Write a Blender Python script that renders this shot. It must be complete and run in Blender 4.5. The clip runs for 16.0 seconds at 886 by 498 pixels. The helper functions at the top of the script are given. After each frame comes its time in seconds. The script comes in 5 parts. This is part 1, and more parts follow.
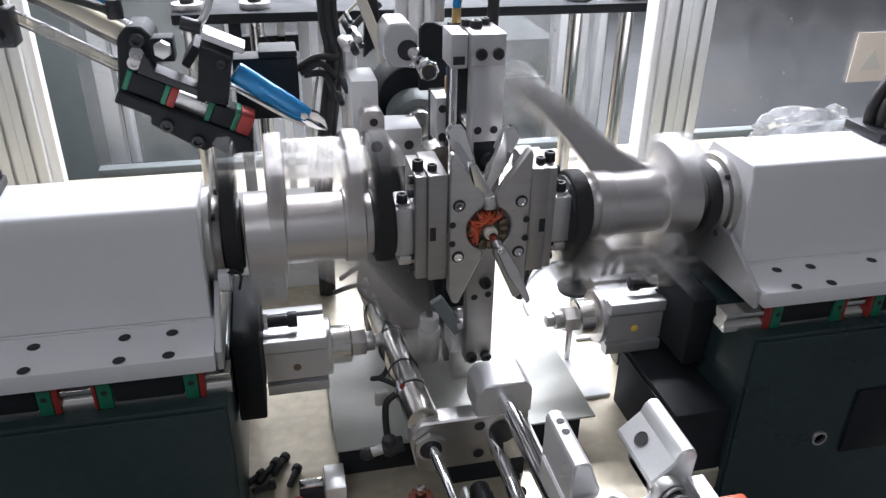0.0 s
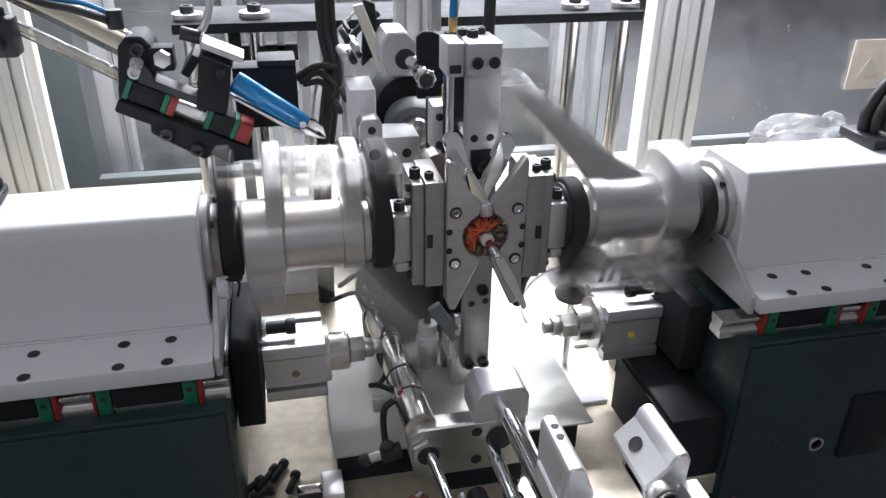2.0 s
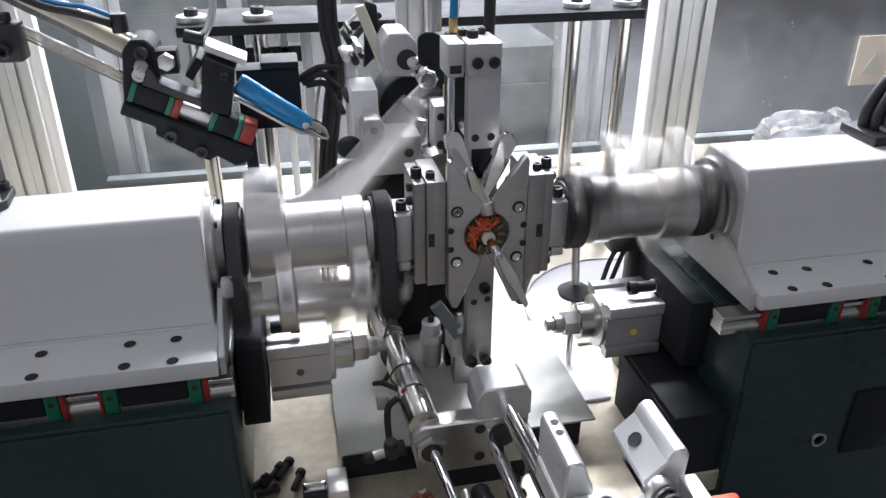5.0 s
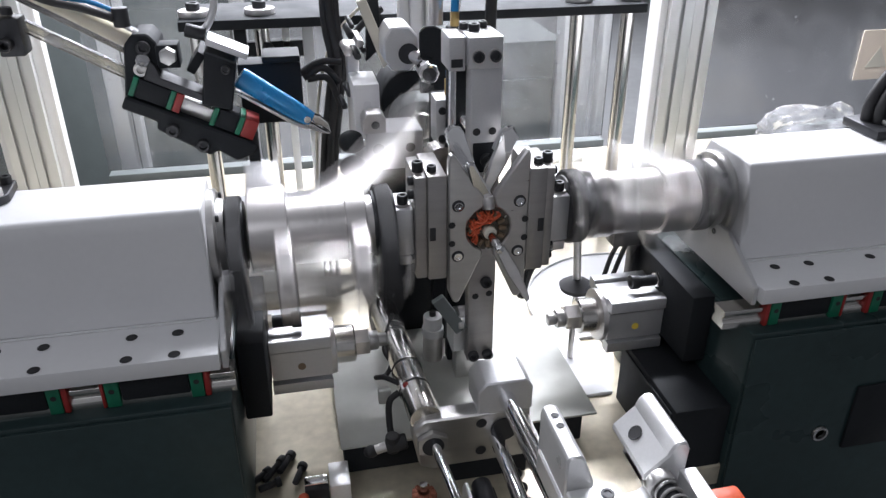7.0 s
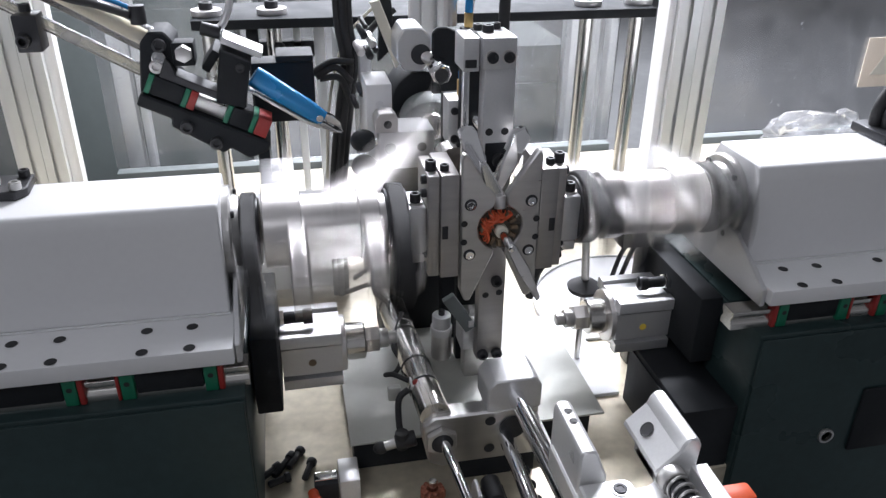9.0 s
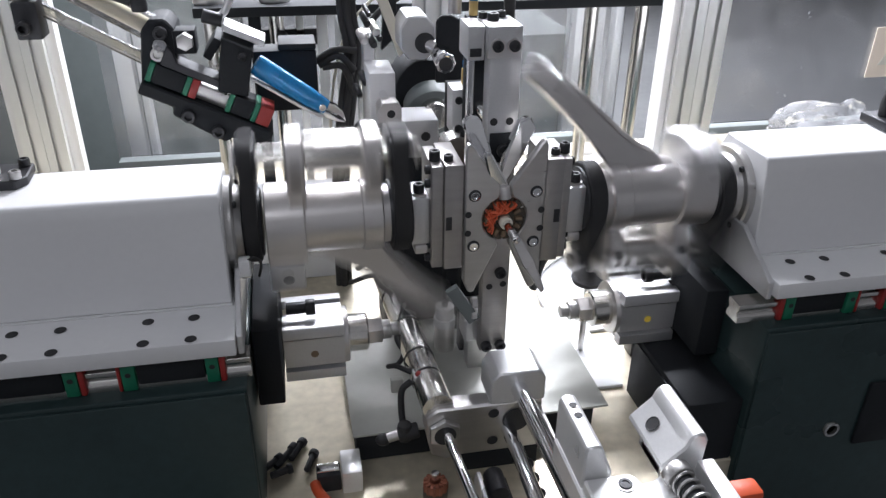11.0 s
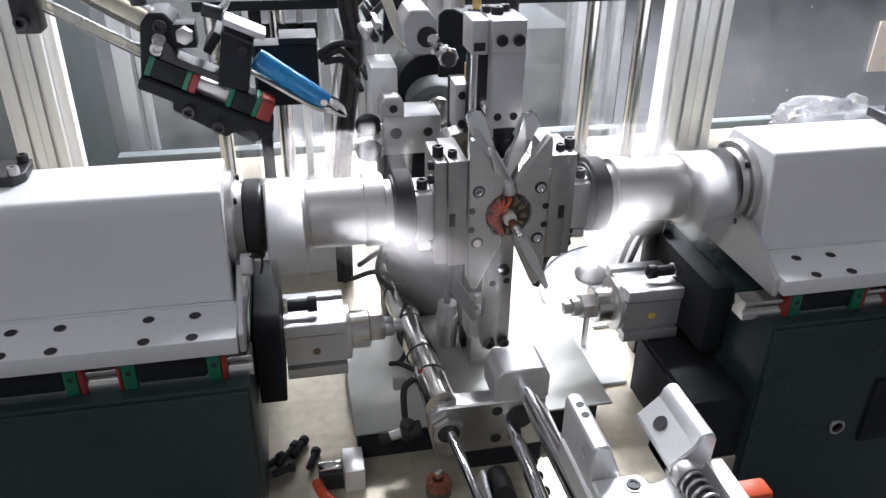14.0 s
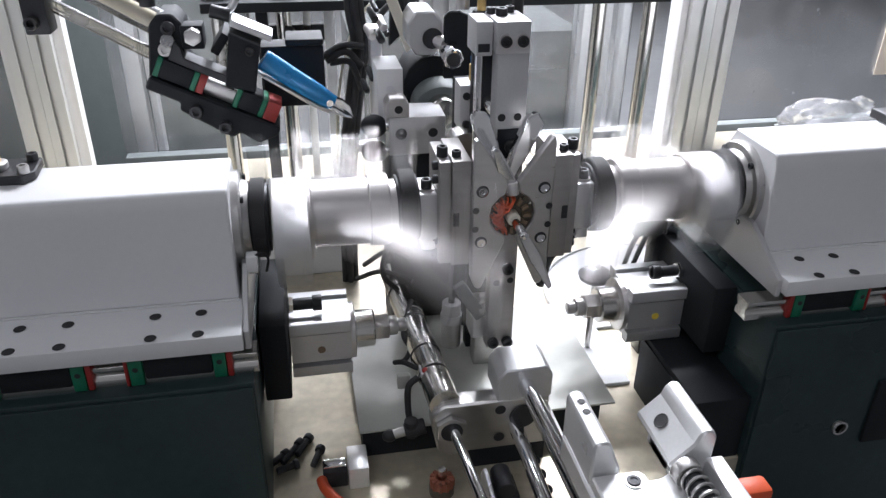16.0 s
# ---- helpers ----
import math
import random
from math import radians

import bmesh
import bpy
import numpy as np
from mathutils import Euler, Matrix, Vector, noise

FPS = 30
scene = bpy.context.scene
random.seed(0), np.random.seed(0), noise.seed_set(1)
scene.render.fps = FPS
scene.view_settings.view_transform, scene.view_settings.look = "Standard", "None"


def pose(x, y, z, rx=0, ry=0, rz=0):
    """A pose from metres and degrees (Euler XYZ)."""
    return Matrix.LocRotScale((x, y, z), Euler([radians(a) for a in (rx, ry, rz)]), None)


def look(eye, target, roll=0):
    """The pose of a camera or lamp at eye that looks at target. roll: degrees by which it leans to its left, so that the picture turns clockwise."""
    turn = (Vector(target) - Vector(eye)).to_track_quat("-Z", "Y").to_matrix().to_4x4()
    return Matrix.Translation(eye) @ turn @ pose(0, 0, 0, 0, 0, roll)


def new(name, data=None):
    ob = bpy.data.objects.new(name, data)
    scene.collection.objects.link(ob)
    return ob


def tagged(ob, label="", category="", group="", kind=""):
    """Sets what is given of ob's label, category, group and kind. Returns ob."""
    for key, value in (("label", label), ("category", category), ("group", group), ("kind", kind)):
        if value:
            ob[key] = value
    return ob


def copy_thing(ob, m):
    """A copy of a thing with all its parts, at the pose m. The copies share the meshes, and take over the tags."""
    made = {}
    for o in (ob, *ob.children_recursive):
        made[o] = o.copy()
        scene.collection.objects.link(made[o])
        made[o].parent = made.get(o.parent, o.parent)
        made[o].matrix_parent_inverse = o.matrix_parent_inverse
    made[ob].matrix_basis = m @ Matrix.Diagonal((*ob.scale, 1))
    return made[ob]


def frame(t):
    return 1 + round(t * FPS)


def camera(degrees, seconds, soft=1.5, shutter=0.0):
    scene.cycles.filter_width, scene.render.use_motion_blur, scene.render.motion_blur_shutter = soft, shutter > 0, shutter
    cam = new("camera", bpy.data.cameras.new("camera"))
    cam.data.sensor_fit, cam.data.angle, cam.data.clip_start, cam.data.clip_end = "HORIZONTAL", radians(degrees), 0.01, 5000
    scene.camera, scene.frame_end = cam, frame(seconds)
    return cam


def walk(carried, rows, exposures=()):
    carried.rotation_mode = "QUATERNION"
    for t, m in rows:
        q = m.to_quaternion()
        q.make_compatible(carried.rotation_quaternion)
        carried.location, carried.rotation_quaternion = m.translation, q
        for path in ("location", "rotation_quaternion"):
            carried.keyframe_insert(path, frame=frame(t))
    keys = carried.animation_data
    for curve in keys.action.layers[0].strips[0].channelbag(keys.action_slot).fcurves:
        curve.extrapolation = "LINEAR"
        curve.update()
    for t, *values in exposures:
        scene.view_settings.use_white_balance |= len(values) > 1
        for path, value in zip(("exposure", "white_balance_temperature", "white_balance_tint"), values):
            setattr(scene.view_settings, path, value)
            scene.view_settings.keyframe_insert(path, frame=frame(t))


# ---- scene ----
cam = camera(60.0, 16.0, soft=1.4, shutter=1.0)
PATH = [
    (0, (-0.1892, -0.6705, 1.3961), (0.2024, 1.0506, 0.4557), 1.00),
    (0.5, (-0.1862, -0.6751, 1.3963), (0.1984, 1.0511, 0.4625), 0.55),
    (1, (-0.1867, -0.6741, 1.3976), (0.1951, 1.0505, 0.4594), 0.64),
    (1.5, (-0.1869, -0.6750, 1.3962), (0.1961, 1.0527, 0.4644), 0.70),
    (2, (-0.1861, -0.6766, 1.3983), (0.2034, 1.0543, 0.4753), 0.82),
    (2.5, (-0.1874, -0.6753, 1.3978), (0.2061, 1.0538, 0.4729), 0.81),
    (3, (-0.1842, -0.6759, 1.3967), (0.1929, 1.0515, 0.4620), 0.55),
    (3.5, (-0.1831, -0.6766, 1.3965), (0.2003, 1.0519, 0.4663), 0.63),
    (4, (-0.1810, -0.6845, 1.3999), (0.1927, 1.0526, 0.4818), 0.13),
    (6.5, (-0.1837, -0.6815, 1.4009), (0.1823, 1.0477, 0.4650), 0.19),
    (7, (-0.1805, -0.6846, 1.3993), (0.1814, 1.0463, 0.4649), 0.03),
    (7.5, (-0.1836, -0.6864, 1.3996), (0.1737, 1.0457, 0.4657), 0.11),
    (8, (-0.1911, -0.6893, 1.3985), (0.1665, 1.0473, 0.4731), 0.31),
    (8.5, (-0.1935, -0.6911, 1.3979), (0.1701, 1.0453, 0.4745), 0.62),
    (11, (-0.1932, -0.6836, 1.3959), (0.1604, 1.0405, 0.4458), 0.79),
    (11.5, (-0.1903, -0.6799, 1.3935), (0.1586, 1.0438, 0.4411), 0.71),
    (12, (-0.1857, -0.6771, 1.3934), (0.1591, 1.0461, 0.4388), 0.55),
    (12.5, (-0.1842, -0.6775, 1.3940), (0.1583, 1.0489, 0.4440), 0.45),
    (13, (-0.1900, -0.6773, 1.3981), (0.1574, 1.0462, 0.4446), 0.43),
    (13.5, (-0.1949, -0.6738, 1.3966), (0.1559, 1.0428, 0.4321), 0.62),
    (14, (-0.1961, -0.6751, 1.3941), (0.1596, 1.0415, 0.4312), 0.82),
    (14.5, (-0.1969, -0.6808, 1.3953), (0.1537, 1.0420, 0.4418), 0.84),
    (15, (-0.1994, -0.6849, 1.3951), (0.1505, 1.0416, 0.4481), 0.90),
    (15.5, (-0.1989, -0.6846, 1.3939), (0.1469, 1.0405, 0.4429), 0.84),
    (16, (-0.1950, -0.6823, 1.3939), (0.1446, 1.0410, 0.4375), 0.77),
]
walk(cam, [(t, look(*p)) for t, *p in PATH], [(0.0, 0.17), (3.0, 0.22), (4.5, 0.16), (8.0, 0.14), (12.0, 0.23), (14.5, 0.20), (16.0, 0.14)])

# ---- light: factory hall with windows behind the machine ----
world = bpy.data.worlds.new("world")
scene.world = world
world.use_nodes = True
wn = world.node_tree.nodes
sky = wn.new("ShaderNodeTexSky")
sky.sky_type, sky.sun_disc = "NISHITA", False
sky.sun_elevation, sky.sun_rotation = radians(40), radians(20)
world.node_tree.links.new(sky.outputs[0], wn["Background"].inputs[0])
wn["Background"].inputs[1].default_value = 0.12
scene.view_settings.exposure = 0.0


def lamp(name, eye, target, sx, sy, power, color=(1, 1, 1)):
    data = bpy.data.lights.new(name, "AREA")
    data.shape, data.size, data.size_y, data.energy, data.color = "RECTANGLE", sx, sy, power, color
    ob = new(name, data)
    ob.matrix_world = look(eye, target)
    return ob


lamp("window_light", (0.6, 5.4, 3.8), (0, 0, 1.0), 6.0, 3.0, 620, (0.895, 0.914, 1.0))
lamp("enclosure_lamp", (0.35, 0.82, 1.95), (0.30, 0.30, 0.8), 1.1, 0.08, 42, (0.895, 0.914, 1.0))
# unseen fill lamp, added to brighten the faces turned to the camera
lamp("front_fill_light", (-1.9, -2.2, 3.8), (-0.5, 0, 1.0), 3.0, 0.5, 26, (0.895, 0.914, 1.0))


# ---- materials ----
def mat(name, color, rough=0.4, metal=0.0, vary=0.12, scale=60.0, bump=0.05, coat=0.0, streak=(1, 1, 1), spec=0.5):
    m = bpy.data.materials.new(name)
    m.use_nodes = True
    nt = m.node_tree
    nodes, links = nt.nodes, nt.links
    b = nodes["Principled BSDF"]
    b.inputs["Metallic"].default_value = metal
    b.inputs["Coat Weight"].default_value = coat
    b.inputs["Coat Roughness"].default_value = 0.1
    b.inputs["Specular IOR Level"].default_value = spec
    co = nodes.new("ShaderNodeTexCoord")
    mp = nodes.new("ShaderNodeMapping")
    mp.inputs["Scale"].default_value = streak
    links.new(co.outputs["Object"], mp.inputs[0])
    fine = nodes.new("ShaderNodeTexNoise")
    fine.inputs["Scale"].default_value, fine.inputs["Detail"].default_value = scale * 8, 4
    big = nodes.new("ShaderNodeTexNoise")
    big.inputs["Scale"].default_value, big.inputs["Detail"].default_value = scale * 0.35, 5
    for n in (fine, big):
        links.new(mp.outputs[0], n.inputs["Vector"])
    mix = nodes.new("ShaderNodeMix")
    mix.data_type = "FLOAT"
    mix.inputs[0].default_value = 0.35
    links.new(big.outputs[0], mix.inputs[2])
    links.new(fine.outputs[0], mix.inputs[3])
    ramp = nodes.new("ShaderNodeValToRGB")
    c = Vector(color)
    ramp.color_ramp.elements[0].position, ramp.color_ramp.elements[1].position = 0.3, 0.7
    ramp.color_ramp.elements[0].color = (*(c * (1 - vary)), 1)
    ramp.color_ramp.elements[1].color = (*[min(1, v * (1 + vary)) for v in c], 1)
    links.new(mix.outputs[0], ramp.inputs[0])
    links.new(ramp.outputs[0], b.inputs["Base Color"])
    rr = nodes.new("ShaderNodeMapRange")
    rr.inputs[1].default_value, rr.inputs[2].default_value = 0.3, 0.7
    rr.inputs[3].default_value, rr.inputs[4].default_value = max(0.02, rough * 0.8), min(1, rough * 1.25)
    links.new(big.outputs[0], rr.inputs[0])
    links.new(rr.outputs[0], b.inputs["Roughness"])
    if bump:
        bp = nodes.new("ShaderNodeBump")
        bp.inputs["Strength"].default_value, bp.inputs["Distance"].default_value = bump, 0.001
        links.new(fine.outputs[0], bp.inputs["Height"])
        links.new(bp.outputs[0], b.inputs["Normal"])
    return m


def clear(name, tint, gloss_rough, haze):
    m = bpy.data.materials.new(name)
    m.use_nodes = True
    nt = m.node_tree
    nt.nodes.remove(nt.nodes["Principled BSDF"])
    out = nt.nodes["Material Output"]
    tr, gl, df = (nt.nodes.new(k) for k in ("ShaderNodeBsdfTransparent", "ShaderNodeBsdfGlossy", "ShaderNodeBsdfDiffuse"))
    tr.inputs[0].default_value = (*tint, 1)
    gl.inputs["Roughness"].default_value = gloss_rough
    df.inputs[0].default_value = (0.72, 0.72, 0.75, 1)
    fr = nt.nodes.new("ShaderNodeFresnel")
    fr.inputs[0].default_value = 1.45
    m1, m2 = nt.nodes.new("ShaderNodeMixShader"), nt.nodes.new("ShaderNodeMixShader")
    co = nt.nodes.new("ShaderNodeTexCoord")
    no = nt.nodes.new("ShaderNodeTexNoise")
    no.inputs["Scale"].default_value, no.inputs["Detail"].default_value = 19, 9
    mr = nt.nodes.new("ShaderNodeMapRange")
    mr.inputs[1].default_value, mr.inputs[2].default_value = 0.35, 0.75
    mr.inputs[3].default_value, mr.inputs[4].default_value = haze * 0.5, haze * 1.6
    L = nt.links.new
    L(co.outputs["Object"], no.inputs["Vector"])
    L(no.outputs[0], mr.inputs[0])
    fine = nt.nodes.new("ShaderNodeTexNoise")
    fine.inputs["Scale"].default_value, fine.inputs["Detail"].default_value = 95, 2
    spot = nt.nodes.new("ShaderNodeMapRange")
    spot.inputs[1].default_value, spot.inputs[2].default_value = 0.71, 0.75
    spot.inputs[3].default_value, spot.inputs[4].default_value = 0.0, 0.30
    add = nt.nodes.new("ShaderNodeMath")
    add.use_clamp = True
    L(co.outputs["Object"], fine.inputs["Vector"])
    L(fine.outputs[0], spot.inputs[0])
    L(mr.outputs[0], add.inputs[0])
    L(spot.outputs[0], add.inputs[1])
    L(add.outputs[0], m1.inputs[0])
    L(tr.outputs[0], m1.inputs[1])
    L(df.outputs[0], m1.inputs[2])
    L(fr.outputs[0], m2.inputs[0])
    L(m1.outputs[0], m2.inputs[1])
    L(gl.outputs[0], m2.inputs[2])
    L(m2.outputs[0], out.inputs[0])
    return m


WHITE = mat("white_paint", (0.74, 0.74, 0.75), 0.45, 0, 0.03, 20, 0.05)
ALU = mat("anodised_aluminium", (0.66, 0.66, 0.67), 0.42, 0.75, 0.06, 50, 0.08)
SATIN = mat("satin_aluminium", (0.70, 0.675, 0.665), 0.34, 0.92, 0.07, 60, 0.08, streak=(1, 5, 5))
STEEL = mat("ground_steel", (0.56, 0.55, 0.54), 0.34, 0.95, 0.10, 70, 0.10, streak=(1, 1, 6))
GREYSTEEL = mat("grey_tool_steel", (0.40, 0.385, 0.375), 0.38, 0.8, 0.12, 70, 0.10, streak=(1, 1, 6))
CHROME = mat("chrome", (0.86, 0.86, 0.87), 0.10, 1.0, 0.03, 40, 0.0)
JAW = mat("polished_jaw_steel", (0.84, 0.84, 0.84), 0.32, 0.55, 0.06, 60, 0.05)
STAINLESS = mat("stainless_tube", (0.68, 0.66, 0.63), 0.22, 1.0, 0.08, 40, 0.03, streak=(1, 6, 1))
OXIDE = mat("black_oxide_steel", (0.035, 0.036, 0.04), 0.42, 0.35, 0.25, 60, 0.1)
BLACK = mat("black_anodised", (0.018, 0.020, 0.023), 0.58, 0.0, 0.25, 50, 0.08, spec=0.18)
RUBBER = mat("black_rubber", (0.022, 0.022, 0.024), 0.62, 0, 0.25, 80, 0.15)
BASE = mat("dark_green_black_paint", (0.024, 0.042, 0.043), 0.30, 0, 0.3, 12, 0.03, spec=0.4)
BLUE = mat("blue_enamel", (0.012, 0.24, 0.56), 0.25, 0.1, 0.06, 40, 0.02, coat=0.5)
RED = mat("red_plastic", (0.30, 0.025, 0.022), 0.4, 0, 0.12, 60, 0.04)
GREEN = mat("green_plastic", (0.008, 0.15, 0.08), 0.4, 0, 0.12, 60, 0.04)
ORANGE = mat("orange_red_plastic", (0.62, 0.09, 0.03), 0.4, 0, 0.1, 60, 0.04)
BRASS = mat("brass", (0.62, 0.44, 0.18), 0.32, 0.9, 0.1, 60, 0.05)
COPPER = mat("copper_wire", (0.66, 0.12, 0.05), 0.35, 0.3, 0.2, 200, 0.2)
LINER = mat("brown_slot_paper", (0.24, 0.17, 0.11), 0.6, 0, 0.2, 120, 0.1)
COIL = mat("dull_copper_coil", (0.36, 0.13, 0.08), 0.45, 0.3, 0.2, 120, 0.2)
LAMIN = mat("armature_laminations", (0.13, 0.115, 0.095), 0.5, 0.6, 0.2, 200, 0.1, streak=(1, 1, 1))
TABLE = mat("oiled_steel_table", (0.57, 0.515, 0.40), 0.32, 0.35, 0.30, 9, 0.06)
SHEET = mat("grey_sheet_steel", (0.47, 0.475, 0.44), 0.40, 0.15, 0.10, 8, 0.03)
PROFILE = mat("extruded_aluminium", (0.74, 0.75, 0.75), 0.40, 0.6, 0.03, 30, 0.03, streak=(4, 4, 0.3))
CREAM = mat("cream_plastic", (0.72, 0.68, 0.58), 0.5, 0, 0.05, 40, 0.04)
PAPER = mat("paper_label", (0.85, 0.74, 0.62), 0.7, 0, 0.04, 30, 0.04)
YELLOW = mat("yellow_paint", (0.8, 0.6, 0.08), 0.5, 0, 0.06, 40, 0.04)
HALLWALL = mat("hall_wall", (0.50, 0.50, 0.50), 0.8, 0, 0.1, 2, 0.1)
HALLFLOOR = mat("hall_floor", (0.20, 0.205, 0.21), 0.35, 0, 0.25, 2, 0.05)
FARPAINT = mat("far_machine_paint", (0.13, 0.15, 0.145), 0.6, 0, 0.15, 4, 0.05)
CRATE = mat("grey_machine_paint", (0.16, 0.18, 0.18), 0.5, 0, 0.15, 6, 0.05)
PANE = clear("acrylic_pane", (0.82, 0.825, 0.83), 0.04, 0.065)
TUBECLEAR = clear("clear_hose", (0.93, 0.91, 0.84), 0.08, 0.22)
BAG = clear("plastic_bag", (0.9, 0.92, 0.92), 0.12, 0.18)

# ---- builders ----
ORIGIN = {}


def mesh_of(bm, name, smooth=True):
    me = bpy.data.meshes.new(name)
    bmesh.ops.recalc_face_normals(bm, faces=bm.faces)
    if smooth:
        for f in bm.faces:
            f.smooth = True
        for e in bm.edges:
            if len(e.link_faces) == 2 and e.calc_face_angle(0) > 0.45:
                e.smooth = False
    bm.to_mesh(me)
    bm.free()
    return me


def thing(name, label, category, base=(0, 0, 0), group="", kind="", move=(0, 0, 0)):
    """A thing drawn about its base, set down by move from there."""
    ob = new(name)
    ob.empty_display_size = 0.02
    ob.location = Vector(base) + Vector(move)
    ORIGIN[ob] = Vector(base)
    return tagged(ob, label, category, group, kind)


def part(name, bm, material, parent, label=""):
    o = ORIGIN[parent]
    bmesh.ops.translate(bm, verts=bm.verts, vec=-o)
    me = mesh_of(bm, name)
    me.materials.append(material)
    ob = new(name, me)
    ob.parent = parent
    ORIGIN[ob] = o
    if label:
        tagged(ob, label)
    return ob


def solo(name, bm, material, label="", category="", kind="", group="", move=(0, 0, 0)):
    me = mesh_of(bm, name)
    me.materials.append(material)
    ob = new(name, me)
    ob.location = move
    ORIGIN[ob] = Vector((0, 0, 0))
    return tagged(ob, label, category, group, kind)


def nb():
    return bmesh.new()


def bevel(bm, faces, w, seg=2):
    if w <= 0:
        return
    edges = {e for f in faces for e in f.edges if len(e.link_faces) == 2 and e.calc_face_angle(0) > 0.5}
    bmesh.ops.bevel(bm, geom=list(edges), offset=w, segments=seg, affect="EDGES", profile=0.5, clamp_overlap=True)


def box(bm, x0, x1, y0, y1, z0, z1, bev=0.0012, m=None):
    r = bmesh.ops.create_cube(bm, size=1)
    vs = r["verts"]
    for v in vs:
        v.co = Vector(((x0 + x1) / 2 + v.co.x * (x1 - x0), (y0 + y1) / 2 + v.co.y * (y1 - y0), (z0 + z1) / 2 + v.co.z * (z1 - z0)))
        if m:
            v.co = m @ v.co
    bevel(bm, {f for v in vs for f in v.link_faces}, bev)
    return bm


def cyl(bm, p0, p1, r, r2=None, seg=28, bev=0.0):
    p0, p1 = Vector(p0), Vector(p1)
    d = p1 - p0
    m = Matrix.Translation((p0 + p1) / 2) @ d.to_track_quat("Z", "Y").to_matrix().to_4x4()
    res = bmesh.ops.create_cone(bm, cap_ends=True, segments=seg, radius1=r, radius2=r if r2 is None else r2, depth=d.length, matrix=m)
    if bev:
        caps = [f for f in {f for v in res["verts"] for f in v.link_faces} if len(f.verts) > 4]
        bevel(bm, caps, bev)
    return bm


def ball(bm, c, r, sx=1, sy=1, sz=1):
    bmesh.ops.create_uvsphere(bm, u_segments=20, v_segments=12, radius=r, matrix=Matrix.Translation(c) @ Matrix.Diagonal((sx, sy, sz, 1)))
    return bm


def prism(bm, pts, axis, a, b, bev=0.001, m=None):
    """An outline in the plane across the axis, drawn out from a to b along it."""
    def place(p, w):
        u, v = p
        co = Vector({"x": (w, u, v), "y": (u, w, v), "z": (u, v, w)}[axis])
        return m @ co if m else co
    lo = [bm.verts.new(place(p, a)) for p in pts]
    hi = [bm.verts.new(place(p, b)) for p in pts]
    n = len(pts)
    fs = [bm.faces.new(lo[::-1]), bm.faces.new(hi)]
    fs += [bm.faces.new((lo[i], lo[(i + 1) % n], hi[(i + 1) % n], hi[i])) for i in range(n)]
    bmesh.ops.recalc_face_normals(bm, faces=fs)
    bevel(bm, fs, bev, 1)
    return bm


def smooth_path(points, n=8):
    P = [Vector(p) for p in points]
    P = [2 * P[0] - P[1]] + P + [2 * P[-1] - P[-2]]
    out = []
    for i in range(1, len(P) - 2):
        a, b, c, d = P[i - 1:i + 3]
        for k in range(n):
            t = k / n
            out.append(0.5 * ((2 * b) + (c - a) * t + (2 * a - 5 * b + 4 * c - d) * t * t + (3 * b - a - 3 * c + d) * t ** 3))
    return out + [P[-2]]


def tube(bm, points, r, seg=16, n=8):
    path = smooth_path(points, n)
    rings = []
    up = Vector((0.3, 0.2, 1)).normalized()
    for i, p in enumerate(path):
        d = (path[min(i + 1, len(path) - 1)] - path[max(i - 1, 0)]).normalized()
        u = d.cross(up).normalized() if abs(d.dot(up)) < 0.98 else d.cross(Vector((1, 0, 0))).normalized()
        w = d.cross(u)
        up = u.cross(d).normalized()
        rings.append([bm.verts.new(p + r * (math.cos(2 * math.pi * k / seg) * u + math.sin(2 * math.pi * k / seg) * w)) for k in range(seg)])
    for a, b in zip(rings, rings[1:]):
        for k in range(seg):
            bm.faces.new((a[k], a[(k + 1) % seg], b[(k + 1) % seg], b[k]))
    bm.faces.new(rings[0][::-1])
    bm.faces.new(rings[-1])
    return bm


def lathe(bm, profile, seg=40, m=None):
    """Turns a profile of (place along x, radius) about the x axis."""
    rings = []
    for x, r in profile:
        ring = []
        for k in range(seg):
            a = 2 * math.pi * k / seg
            co = Vector((x, r * math.cos(a), r * math.sin(a)))
            ring.append(bm.verts.new(m @ co if m else co))
        rings.append(ring)
    for a, b in zip(rings, rings[1:]):
        for k in range(seg):
            bm.faces.new((a[k], a[(k + 1) % seg], b[(k + 1) % seg], b[k]))
    bm.faces.new(rings[0][::-1])
    bm.faces.new(rings[-1])
    return bm


def screw_mesh():
    """A socket-head screw of radius 1 and height 1, its head upwards, the seat at z = 0."""
    bm = nb()
    seg = 18
    levels = [(0.0, 1.0), (0.85, 1.0), (1.0, 0.88), (1.0, 0.55), (0.35, 0.5)]
    rings = [[bm.verts.new((r * math.cos(2 * math.pi * k / seg), r * math.sin(2 * math.pi * k / seg), z)) for k in range(seg)] for z, r in levels]
    for a, b in zip(rings, rings[1:]):
        for k in range(seg):
            bm.faces.new((a[k], a[(k + 1) % seg], b[(k + 1) % seg], b[k]))
    bm.faces.new(rings[0][::-1])
    bm.faces.new(rings[-1])
    return mesh_of(bm, "screw")


SCREW = {}


def screw(parent, at, way=(0, 0, 1), r=0.0045, h=0.005, material=None):
    """A socket-head screw on a thing; at is the seat, way the direction of its head."""
    material = material or OXIDE
    if material.name not in SCREW:
        me = screw_mesh()
        me.materials.append(material)
        SCREW[material.name] = me
    ob = new("screw", SCREW[material.name])
    ob.parent = parent
    q = Vector(way).to_track_quat("Z", "Y")
    ob.matrix_basis = Matrix.LocRotScale(Vector(at) - ORIGIN[parent], q, (r, r, h))
    return ob


